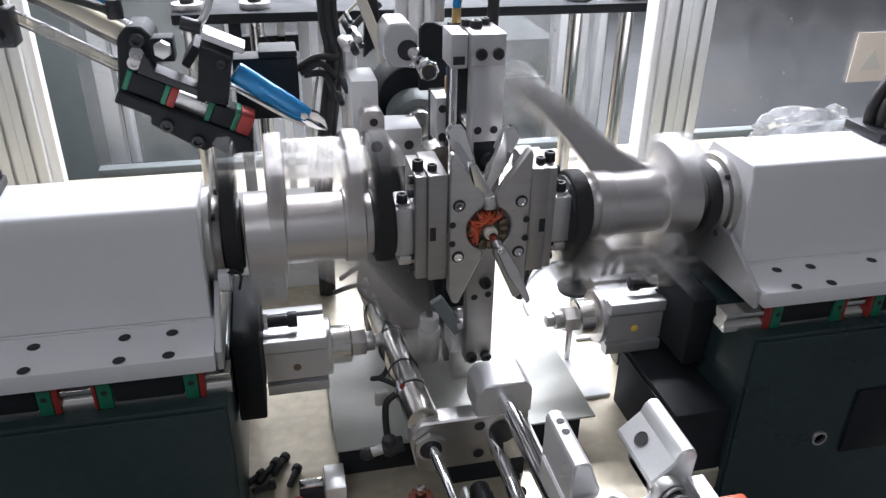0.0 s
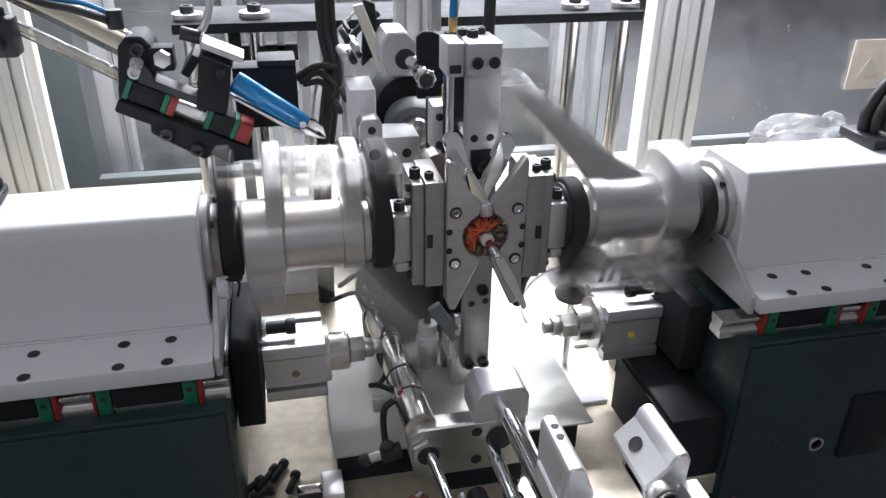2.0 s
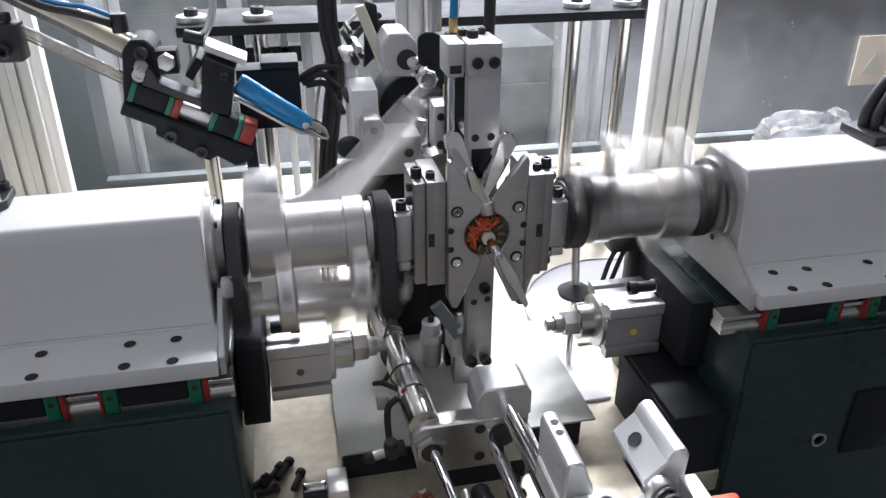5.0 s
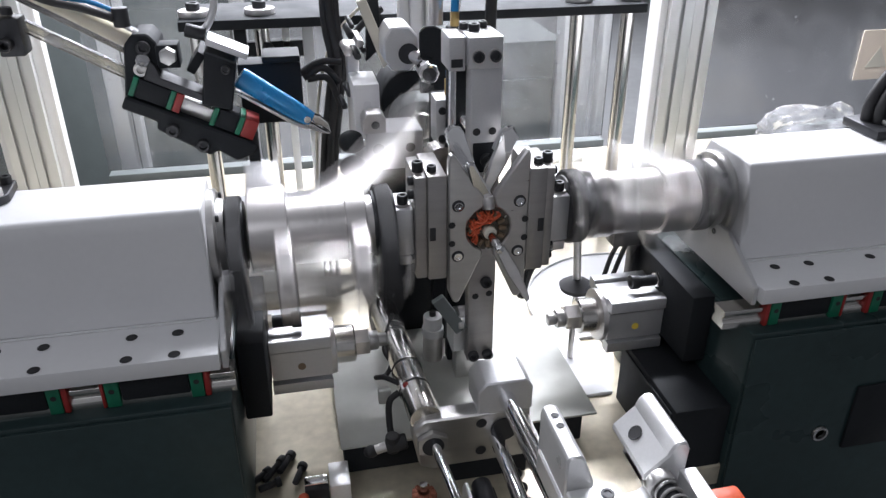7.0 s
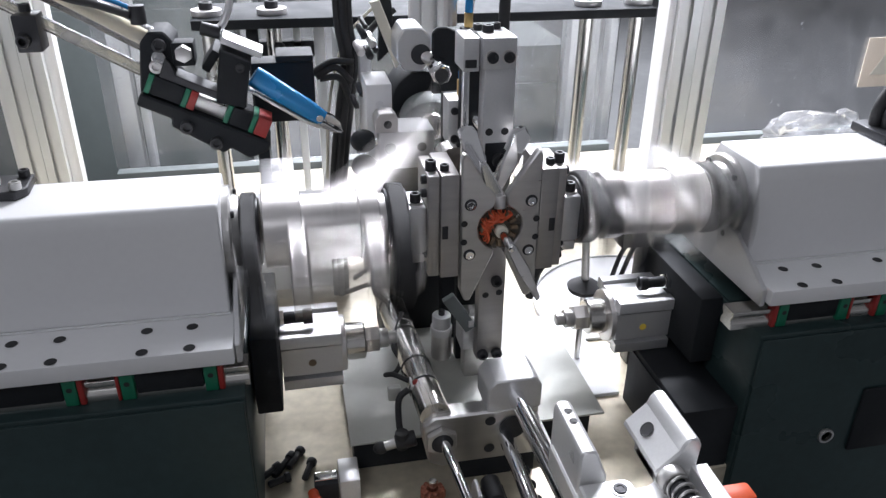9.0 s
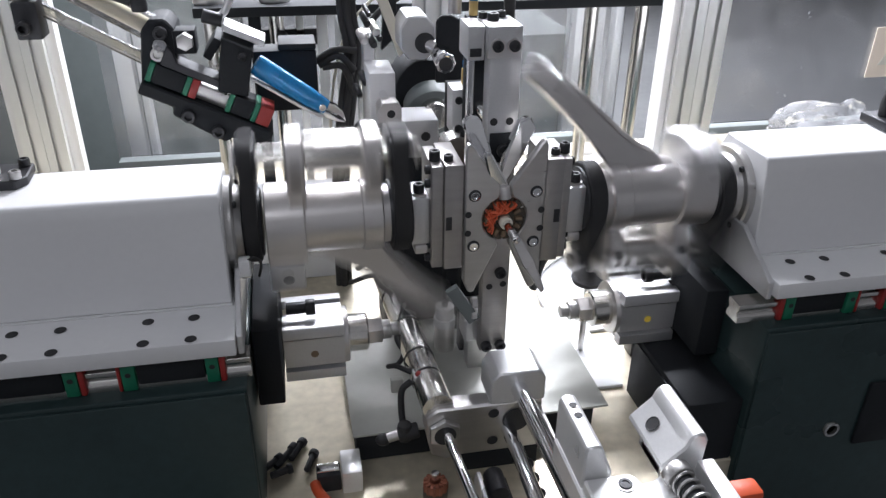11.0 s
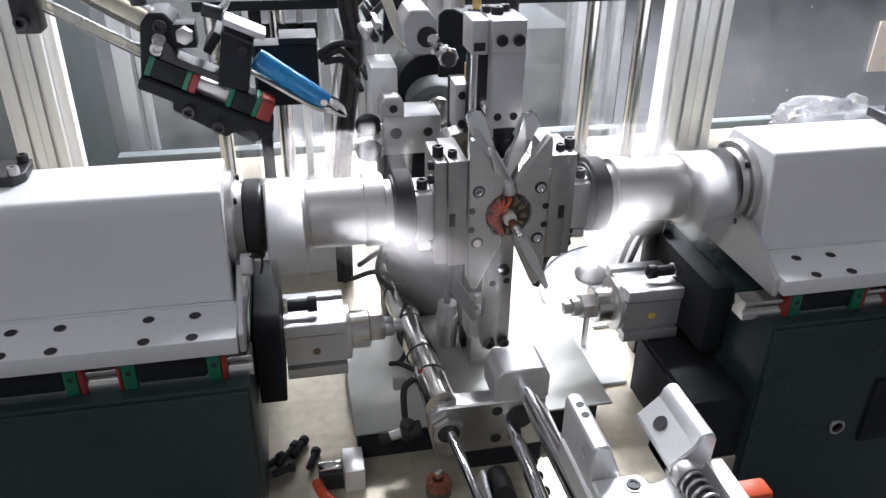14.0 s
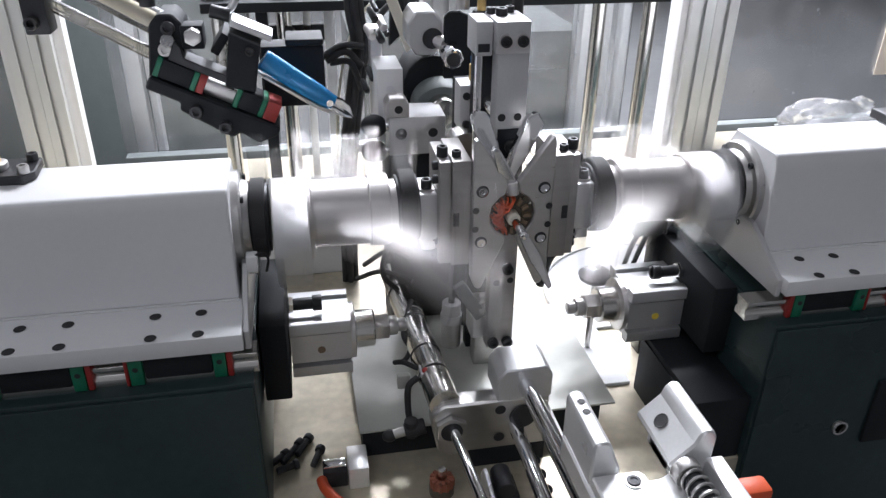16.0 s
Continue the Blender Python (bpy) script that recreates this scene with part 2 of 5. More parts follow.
def hole(parent, at, way=(0, 0, 1), r=0.004):
    """A counterbored hole: a dark rimmed disc on a face, the pit's shade put into its colour."""
    if "hole" not in SCREW:
        bm = nb()
        seg = 18
        levels = [(0.0, 1.12), (0.06, 1.06), (0.04, 0.95), (-0.0, 0.9)]
        rings = [[bm.verts.new((q * math.cos(2 * math.pi * k / seg), q * math.sin(2 * math.pi * k / seg), z)) for k in range(seg)] for z, q in levels]
        for a, b in zip(rings, rings[1:]):
            for k in range(seg):
                bm.faces.new((a[k], a[(k + 1) % seg], b[(k + 1) % seg], b[k]))
        bm.faces.new(rings[-1])
        me = mesh_of(bm, "screw_hole")
        me.materials.append(RUBBER)
        SCREW["hole"] = me
    ob = new("screw_hole", SCREW["hole"])
    ob.parent = parent
    ob.matrix_basis = Matrix.LocRotScale(Vector(at) + 0.0006 * Vector(way) - ORIGIN[parent], Vector(way).to_track_quat("Z", "Y"), (r, r, r))
    return ob


AX = 1.066      # height of the winding axis
TOP = 0.79     # height of the machine table

# ---- hall and machine bed ----
bm = nb(); box(bm, -9, 9, -8, 12, -0.2, 0.0, 0)
solo("floor", bm, HALLFLOOR, "dark grey painted concrete factory floor", "floor", "structure")
for name, b in (("wall_north", (-9, 9, 12, 12.2, 0, 6)), ("wall_south", (-9, 9, -8.2, -8, 0, 6)), ("wall_west", (-9.2, -9, -8, 12, 0, 6)), ("wall_east", (9, 9.2, -8, 12, 0, 6))):
    bm = nb(); box(bm, *b, 0)
    solo(name, bm, HALLWALL, "pale grey plastered factory wall", "wall", "structure")
bm = nb(); box(bm, -9.2, 9.2, -8.2, 12.2, 6.0, 6.2, 0)
solo("ceiling", bm, HALLWALL, "pale grey factory ceiling", "ceiling", "structure")

bed = thing("machine_bed", "oil-stained steel machine table on a dark base", "machine bed", (0, 0.2, 0), kind="structure")
TEE = [(-1.0, -0.12), (-0.265, -0.12), (-0.265, -0.55), (0.174, -0.55), (0.174, -0.12), (1.0, -0.12), (1.0, 0.86), (-1.0, 0.86)]
bm = nb(); prism(bm, TEE, "z", TOP - 0.03, TOP, 0.002)
part("tabletop", bm, TABLE, bed)
bm = nb(); prism(bm, [(x * 0.99, y * 0.99) for x, y in TEE], "z", 0.0, TOP - 0.03, 0.004)
part("cabinet", bm, BASE, bed)


sheet = thing("cover_sheet", "flat grey sheet-steel cover on a dark block", "cover plate", (0, 0.06, TOP))
bm = nb(); box(bm, -0.159, 0.130, -0.053, 0.156, 0.827, 0.830, 0.0008)
part("sheet", bm, SHEET, sheet)
bm = nb(); box(bm, -0.156, 0.115, -0.049, 0.151, TOP, 0.8268, 0.002)
part("block", bm, BLACK, sheet)


# ---- spindle units: white housing on linear guides ----
def spindle_unit(s, y, z, x0):
    """s: +1 for the unit that lies along +x, -1 for its twin. x0: distance of the housing's inner end from the middle."""
    X = lambda a, b: (min(s * a, s * b), max(s * a, s * b))
    far = 0.95
    t = thing("spindle_housing", "white painted spindle housing on a bolted flange plate", "spindle housing", (s * 0.4, y, z + 0.945), "spindle housings")
    bm = nb()
    prism(bm, [(y - 0.0625, z + 1.0155), (y + 0.050, z + 1.0155), (y + 0.034, z + 1.104), (y + 0.025, z + 1.1195), (y - 0.048, z + 1.1195), (y - 0.0525, z + 1.1170), (y - 0.0560, z + 1.1040)], "x", *X(x0, far), 0.0014)
    part("cover", bm, WHITE, t)
    bm = nb(); box(bm, *X(x0 - 0.004, far), y - 0.1195, y + 0.105, z + 0.9966, z + 1.0137, 0.0015)
    part("flange_plate", bm, WHITE, t)
    bm = nb(); box(bm, *X(x0 - 0.0, far), y - 0.0640, y + 0.056, z + 1.0137, z + 1.0155, 0.0006)
    part("foot_fillet", bm, WHITE, t)
    bm = nb(); prism(bm, [(y - 0.112, z + 0.9925), (y + 0.10, z + 0.9925), (y + 0.10, z + 1.014), (y + 0.056, z + 1.045), (y - 0.050, z + 1.045), (y - 0.112, z + 1.012)], "x", *X(x0 - 0.010, x0 - 0.0045), 0.001)
    part("end_plate", bm, ALU, t)
    for i, dx in enumerate((0.0327, 0.0717, 0.1442, 0.1832, 0.2557, 0.2947, 0.367)):
        for dy in (-0.0792, -0.1126):
            hole(t, (s * (x0 + dx), y + dy, z + 1.0137), (0, 0, 1), 0.0046)
    bm = nb()
    lathe(bm, [(s * (x0 + 0.001), 0.0), (s * (x0 + 0.001), 0.047), (s * (x0 - 0.006), 0.047), (s * (x0 - 0.008), 0.045), (s * (x0 - 0.008), 0.038), (s * (x0 - 0.014), 0.036), (s * (x0 - 0.014), 0.0)], m=Matrix.Translation((0, 0, AX)))
    part("bearing_ring", bm, STEEL, t, "round steel bearing flange ring")
    for a in (50, 130, 230, 310):
        screw(t, (s * (x0 - 0.008), 0.0415 * math.cos(radians(a)), AX + 0.0415 * math.sin(radians(a))), (-s, 0, 0), 0.0032, 0.003)
    # rail, carriages and base
    g = thing("linear_guide", "steel guide rail with red and green capped carriages", "linear guide", (s * 0.4, y - 0.09, z + 0.955), "linear guides")
    bm = nb()
    prism(bm, [(y - 0.110, z + 0.966), (y - 0.090, z + 0.966), (y - 0.090, z + 0.973), (y - 0.093, z + 0.977), (y - 0.090, z + 0.982), (y - 0.090, z + 0.987), (y - 0.110, z + 0.987), (y - 0.110, z + 0.982), (y - 0.107, z + 0.977), (y - 0.110, z + 0.973)], "x", *X(x0 - (0.014 if s < 0 else 0.036), far), 0.0005)
    part("rail", bm, STAINLESS, g)
    for c0 in (0.0250, 0.1417, 0.2584, 0.3751):
        a, b = x0 + c0, x0 + c0 + 0.0573
        bm = nb(); box(bm, *X(a, b), y - 0.112, y - 0.068, z + 0.971, z + 0.9955, 0.002)
        part("carriage", bm, BLACK, g)
        for e0, e1, mm, nm in ((a - 0.0120, a - 0.0005, GREEN, "end_cap"), (b + 0.0005, b + 0.0125, GREEN, "end_cap"), (a - 0.0175, a - 0.0123, RED, "wiper"), (b + 0.0128, b + 0.0160, RED, "wiper")):
            bm = nb(); box(bm, *X(e0, e1), y - 0.1135, y - (0.067 if mm is GREEN else 0.101), z + 0.9665, z + 0.9945, 0.0015)
            part(nm, bm, mm, g)
            if mm is GREEN:
                hole(g, (s * (e0 + e1) / 2, y - 0.1137, z + 0.984), (0, -1, 0), 0.0022)
    b = thing("rail_base", "glossy dark machine base block under the guide rail", "machine base", (s * 0.5, y, TOP), "rail bases")
    bm = nb(); box(bm, *X(x0 - 0.010, 0.97), y - 0.125, y + 0.12, 0.0, z + 0.966, 0.003)
    part("base_body", bm, BASE, b)
    bm = nb(); box(bm, *X(x0 - 0.008, 0.96), y - 0.129, y - 0.1254, 0.1, z + 0.962, 0.0015)
    panel = part("front_panel", bm, BASE, b)
    bm = nb(); box(bm, *X(x0 - 0.008, 0.96), y - 0.060, y + 0.1, z + 0.9662, z + 0.9685, 0.0006)
    part("rail_seat", bm, BASE, b)
    return t


spindle_unit(-1, 0.0, 0.0, 0.2624)
spindle_unit(1, 0.0, 0.0, 0.2624)


# ---- pneumatic stop cylinders below the flyers ----
def stop_cylinder(s, x0, x1, y, z, up):
    """A square cylinder body from x0 to x1, its stepped nose towards the middle."""
    t = thing("air_cylinder", "square aluminium air cylinder with stepped steel nose", "pneumatic cylinder", (s * (x0 + x1) / 2, y, z), "stop cylinders")
    h = 0.034
    bm = nb()
    side = [(-h + 0.003, -h), (-0.0205, -h), (-0.0200, -h + 0.008), (-0.0175, -h + 0.008), (-0.0170, -h + 0.0035), (0.0170, -h + 0.0035), (0.0175, -h + 0.008), (0.0200, -h + 0.008), (0.0205, -h), (h - 0.003, -h), (h - 0.0009, -h + 0.0009)]
    prof = []
    for k in range(4):
        c, q = ((1, 0), (0, 1), (-1, 0), (0, -1))[k]
        prof += [(u * c - v * q, u * q + v * c) for u, v in side]
    prism(bm, [(y + u, z + v) for u, v in prof], "x", min(s * x0, s * x1), max(s * x0, s * x1), 0)
    part("body", bm, ALU, t)
    M = Matrix.Translation((0, y, z))
    bm = nb(); lathe(bm, [(s * x0, 0.0), (s * x0, 0.031), (s * (x0 - 0.0052), 0.031), (s * (x0 - 0.0061), 0.029), (s * (x0 - 0.0061), 0.0)], m=M)
    part("front_ring", bm, SATIN, t)
    bm = nb(); lathe(bm, [(s * (x0 - 0.0052), 0.0), (s * (x0 - 0.0052), 0.021), (s * (x0 - 0.0261), 0.021), (s * (x0 - 0.0278), 0.019), (s * (x0 - 0.0278), 0.0)], m=M)
    part("collar", bm, STAINLESS, t)
    bm = nb(); cyl(bm, (s * (x0 - 0.0270), y, z), (s * (x0 - 0.0435), y, z), 0.0155, seg=6, bev=0.001)
    part("lock_nut", bm, SATIN, t)
    bm = nb(); cyl(bm, (s * (x0 - 0.0435), y, z), (s * (x0 - 0.0539), y, z), 0.011, bev=0.0015)
    part("stop_tip", bm, STEEL, t)
    bm = nb(); cyl(bm, (s * (x0 - 0.0539), y, z), (s * (x0 - 0.0635), y, z), 0.0075, bev=0.001)
    part("rod", bm, STEEL, t)
    bm = nb(); cyl(bm, (s * (x0 + x1) / 2, y - h + 0.0040, z - 0.002), (s * (x0 + x1) / 2, y - h + 0.0030, z - 0.002), 0.0042)
    part("stamp_mark", bm, LINER if s < 0 else YELLOW, t)
    # mounting plate and adjusting screw
    bm = nb(); box(bm, *sorted((s * (x1 + 0.001), s * (x1 + 0.027))), y - 0.085, y + 0.05, z - 0.020, z + up, 0.002)
    part("mounting_plate", bm, BLACK, t)
    bm = nb(); cyl(bm, (s * (x1 - 0.002), y - 0.01, z + 0.045), (s * (x1 - 0.036), y - 0.01, z + 0.045), 0.0065, bev=0.001)
    cyl(bm, (s * (x1 - 0.026), y - 0.01, z + 0.045), (s * (x1 - 0.036), y - 0.01, z + 0.045), 0.0085, bev=0.001)
    part("adjusting_screw", bm, OXIDE, t)
    bm = nb(); cyl(bm, (s * (x1 + 0.002), y - 0.01, z + 0.045), (s * (x1 - 0.006), y - 0.01, z + 0.045), 0.0095, seg=6, bev=0.001)
    part("nut", bm, CHROME, t)
    return t


stop_cylinder(-1, 0.1595, 0.2235, 0.03, 0.9065, 0.070)
stop_cylinder(1, 0.157, 0.2235, 0.03, 0.9065, 0.064)


# ---- flyers: built along -x with the arm upwards, about the winding axis ----
def rounded(c, r, a0, a1, n):
    return [(c[0] + r * math.cos(radians(a0 + (a1 - a0) * k / n)), c[1] + r * math.sin(radians(a0 + (a1 - a0) * k / n))) for k in range(n + 1)]


def belt_loop(c0, c1, r0, r1, n=14):
    """The outline of a belt round two pulleys, in (y, z), the second below the first."""
    return rounded(c0, r0, 0, 180, n) + rounded(c1, r1, 180, 360, n)


SEC = -0.067   # second shaft, below the axis


def flyer():
    t = thing("winding_flyer", "satin aluminium winding flyer with swept arm and belts", "winding flyer", (0, 0, 0), "winding flyers")
    bm = nb()
    lathe(bm, [(-0.205, 0.0), (-0.205, 0.033), (-0.146, 0.033), (-0.146, 0.0)])
    part("body", bm, SATIN, t)
    bm = nb()
    lathe(bm, [(-0.146, 0.0), (-0.146, 0.0345), (-0.145, 0.0355), (-0.127, 0.0355), (-0.126, 0.0345), (-0.126, 0.029), (-0.118, 0.029), (-0.118, 0.0)])
    part("collar", bm, SATIN, t)
    bm = nb()
    prism(bm, [(-0.036, 0.0285)] + [(-0.037, 0.0)] + rounded((0, 0), 0.037, 195, 345, 12) + [(0.037, 0.0), (0.036, 0.0285)], "x", -0.2370, -0.2, 0.0012)
    part("clamp", bm, SATIN, t)
    bm = nb(); box(bm, -0.2365, -0.2035, -0.036, 0.036, 0.0295, 0.061, 0.003)
    cap = part("clamp_cap", bm, ALU, t)
    for x in (-0.23, -0.21):
        for y in (-0.026, 0.026):
            screw(cap, (x, y, 0.0605), (0, 0, 1), 0.0038, 0.0015)
    hole(cap, (-0.22, -0.036, 0.047), (0, -1, 0), 0.0050)
    hole(cap, (-0.22, 0.036, 0.047), (0, 1, 0), 0.0050)
    # arm
    bm = nb()
    outline = [(-0.198, 0.026), (-0.199, 0.037), (-0.185, 0.0395), (-0.171, 0.045), (-0.155, 0.054), (-0.139, 0.066), (-0.106, 0.097), (-0.074, 0.1265), (-0.060, 0.138), (-0.052, 0.1405), (-0.046, 0.138), (-0.042, 0.131), (-0.045, 0.123), (-0.064, 0.107), (-0.096, 0.073), (-0.113, 0.052), (-0.121, 0.041), (-0.128, 0.030), (-0.15, 0.022)]
    prism(bm, outline, "y", -0.010, 0.010, 0.002)
    arm = part("arm", bm, SATIN, t)
    bm = nb()
    for dy in (-0.0095, 0.0045):
        prism(bm, [(-0.182, 0.0405), (-0.171, 0.045), (-0.155, 0.054), (-0.139, 0.066), (-0.106, 0.097), (-0.0745, 0.1262), (-0.0765, 0.1292), (-0.108, 0.100), (-0.141, 0.0695), (-0.157, 0.0575), (-0.173, 0.0485)], "y", dy, dy + 0.005, 0.0005)
    part("rib", bm, SATIN, arm)
    bm = nb()
    M = Matrix.Translation((-0.078, 0, 0.118)) @ Euler((0, radians(-43), 0)).to_matrix().to_4x4()
    box(bm, -0.001, 0.001, -0.0104, 0.0104, -0.011, 0.009, 0, M)
    part("joint_line", bm, OXIDE, arm)
    screw(arm, (-0.051, -0.010, 0.129), (0, -1, 0), 0.0045, 0.0035)
    bm = nb(); cyl(bm, (-0.050, -0.006, 0.142), (-0.050, 0.006, 0.142), 0.0065, bev=0.001)
    part("wire_roller", bm, CHROME, arm)
    bm = nb(); tube(bm, [(-0.050, 0, 0.136), (-0.044, 0, 0.132), (-0.039, 0, 0.130)], 0.0022)
    part("nozzle", bm, CHROME, arm)
    for k, w in enumerate((0.004, 0.006, 0.005, 0.003)):
        x = -0.186 + 0.0075 * k
        bm = nb(); box(bm, x, x + w, -0.0334, -0.0326, -0.004, 0.004, 0.0002)
        part("marking_bar", bm, STEEL, t)
    # second shaft with its brackets
    for x0, x1 in ((-0.214, -0.197), (-0.143, -0.126)):
        bm = nb()
        prism(bm, [(0.020, -0.022), (0.023, SEC + 0.004)] + [(y, z) for y, z in rounded((0, SEC), 0.0255, 0, -180, 16)] + [(-0.023, SEC + 0.004), (-0.020, -0.022)], "x", x0, x1, 0.0015)
        br = part("bracket", bm, SATIN, t)
        hole(br, ((x0 + x1) / 2, -0.0235, SEC + 0.008), (0, -1, 0), 0.0045)
        hole(br, ((x0 + x1) / 2, 0.0235, SEC + 0.008), (0, 1, 0), 0.0045)
    bm = nb()
    lathe(bm, [(-0.198, 0.0), (-0.198, 0.0185), (-0.192, 0.0195), (-0.150, 0.0195), (-0.143, 0.0185), (-0.143, 0.0)], m=Matrix.Translation((0, 0, SEC)))
    part("second_shaft_sleeve", bm, STAINLESS, t)
    bm = nb(); cyl(bm, (-0.262, 0, SEC), (-0.088, 0, SEC), 0.0085)
    part("second_shaft", bm, STAINLESS, t)
    for x0, x1 in ((-0.256, -0.2425), (-0.1165, -0.100)):
        bm = nb(); prism(bm, belt_loop((0, 0), (0, SEC), 0.038, 0.024), "x", x0, x1, 0.001)
        part("timing_belt", bm, RUBBER, t)
        bm = nb()
        for c, r in ((0.0, 0.033), (SEC, 0.020)):
            cyl(bm, (x0 - 0.0025, 0, c), (x1 + 0.0025, 0, c), r, seg=32, bev=0.001)
        pl = part("pulley", bm, OXIDE, t)
        n = 34
        bm = nb()
        for k in range(n):
            a = math.pi * k / (n - 1)
            box(bm, x0 + 0.001, x1 - 0.001, -0.0012, 0.0012, 0.0, 0.0012, 0, Matrix.Rotation(a - math.pi / 2, 4, "X") @ Matrix.Translation((0, 0, 0.0371)))
        part("belt_teeth", bm, RUBBER, t)
    for x in (-0.098, -0.259):
        bm = nb(); cyl(bm, (x - 0.004, 0, SEC), (x + 0.006, 0, SEC), 0.011, seg=6, bev=0.001)
        part("shaft_nut", bm, SATIN, t)
    return t


FLY = 0.0095
flyer_left = flyer()
flyer_left.location = (FLY, 0, AX)
flyer_right = copy_thing(flyer_left, pose(-FLY, 0, AX, 180, 0, 180))


# ---- winding head: side blocks, wing plates, fingers, armature ----
CX = 0.0


def winding_form(s):
    t = thing("winding_form", "bolted steel winding form with a wing-shaped plate", "winding form", (CX + s * 0.05, 0, 1.0), "winding forms")
    P = lambda u: CX + s * u
    Bx = lambda bm, a, b, *r: box(bm, min(P(a), P(b)), max(P(a), P(b)), *r)
    wing = [(0.005, 0.036), (0.0065, 0.0245), (0.014, 0.0195), (0.0205, 0.0115), (0.0222, 0.003), (0.0205, -0.007), (0.0145, -0.0165), (0.006, -0.0215), (0.006, -0.028), (0.029, -0.0795), (0.0345, -0.0785), (0.0395, -0.066), (0.0400, 0.074), (0.0375, 0.0805), (0.0335, 0.0785)]
    bm = nb(); prism(bm, [(P(u), AX + v) for u, v in wing], "y", -0.038, -0.028, 0.0015)
    w = part("wing_plate", bm, STEEL, t)
    for v in (0.0286, -0.0255):
        # counterbore as a raised dark disc, its shade painted in
        bm = nb(); cyl(bm, (P(0.0304), -0.0386, AX + v), (P(0.0304), -0.037, AX + v), 0.0062, bev=0.0004)
        part("counterbore", bm, OXIDE, w)
        screw(w, (P(0.0304), -0.0384, AX + v), (0, -1, 0), 0.0044, 0.0022, CHROME)
    for v in (0.009, -0.011):
        hole(w, (P(0.0365), -0.038, AX + v), (0, -1, 0), 0.003)
    bm = nb(); Bx(bm, 0.0405, 0.0588, -0.034, 0.03, AX - 0.0515, AX + 0.059, 0.0012)
    part("inner_block", bm, GREYSTEEL, t)
    bm = nb(); Bx(bm, 0.0592, 0.0705 if s < 0 else 0.068, -0.030, 0.028, AX - 0.051, AX + 0.057, 0.0012)
    part("outer_block", bm, GREYSTEEL, t)
    # slot as a dark strip on the face, coloured like the shade inside
    bm = nb(); Bx(bm, 0.0515, 0.0575, -0.0346, -0.033, AX - 0.008, AX + 0.006, 0.0003)
    part("slot", bm, OXIDE, t)
    for v in (0.050, 0.036, -0.03, -0.044):
        screw(t, (P(0.0705 if s < 0 else 0.068), -0.018, AX + v), (s, 0, 0), 0.0045, 0.005)
    screw(t, (P(0.065), -0.012, AX + 0.057), (0, 0, 1), 0.0055, 0.010)
    screw(t, (P(0.053), -0.020, AX + 0.059), (0, 0, 1), 0.0046, 0.006)
    # neck to the flyer
    bm = nb(); Bx(bm, 0.0708 if s < 0 else 0.0683, 0.089, -0.022, 0.022, AX - 0.028, AX + 0.022, 0.002)
    part("neck", bm, ALU, t)
    bm = nb(); Bx(bm, 0.073, 0.086, -0.0235, 0.0, AX - 0.038, AX - 0.028, 0.002)
    part("neck_pad", bm, SATIN, t)
    screw(t, (P(0.080), -0.010, AX + 0.022), (0, 0, 1), 0.0055, 0.011)
    bm = nb(); cyl(bm, (P(0.080), -0.010, AX + 0.018), (P(0.080), -0.010, AX + 0.024), 0.0075, seg=20)
    part("screw_boss", bm, SATIN, t)
    # bright curved finger behind the plate
    bm = nb()
    M = Matrix.Translation((P(0.006), 0.004, AX + 0.028)) @ Euler((radians(-8), radians(s * 22), 0)).to_matrix().to_4x4()
    prism(bm, [(-0.004, -0.004), (0.006, -0.004), (0.012, 0.03), (0.013, 0.058)] + rounded((0.004, 0.058), 0.009, 0, 180, 8 if s < 0 else 2) + [(-0.006, 0.03)], "y", -0.006, 0.006, 0.002, M)
    part("upper_finger", bm, CHROME, t)
    return t


winding_form(-1)
winding_form(1)

fing = thing("guide_finger", "bright bent steel wire guide finger at the armature", "wire guide", (CX, 0, AX))
bm = nb()
M = Matrix.Translation((CX - 0.002, -0.030, AX + 0.028)) @ Euler((radians(10), radians(-24), 0)).to_matrix().to_4x4()
prism(bm, [(-0.008, 0.0), (0.008, 0.0), (0.0075, 0.014), (0.0045, 0.046), (0.0, 0.050), (-0.003, 0.046), (-0.008, 0.014)], "y", -0.004, 0.004, 0.0015, M)
part("blade", bm, CHROME, fing)
bm = nb(); cyl(bm, (CX, -0.036, AX + 0.022), (CX - 0.001, -0.033, AX + 0.034), 0.0062, bev=0.001)
part("tip_sleeve", bm, SATIN, fing)
fing2 = thing("lower_guide_finger", "bright pointed steel lower guide finger", "wire guide", (CX, 0, AX))
bm = nb()
M = Matrix.Translation((CX + 0.012, -0.036, AX - 0.020)) @ Euler((radians(-18), radians(-26), 0)).to_matrix().to_4x4()
prism(bm, [(-0.005, 0.0), (0.005, 0.0), (0.007, -0.03), (0.003, -0.062), (-0.002, -0.064), (-0.006, -0.03)], "y", -0.003, 0.003, 0.0012, M)
part("blade", bm, STEEL, fing2)

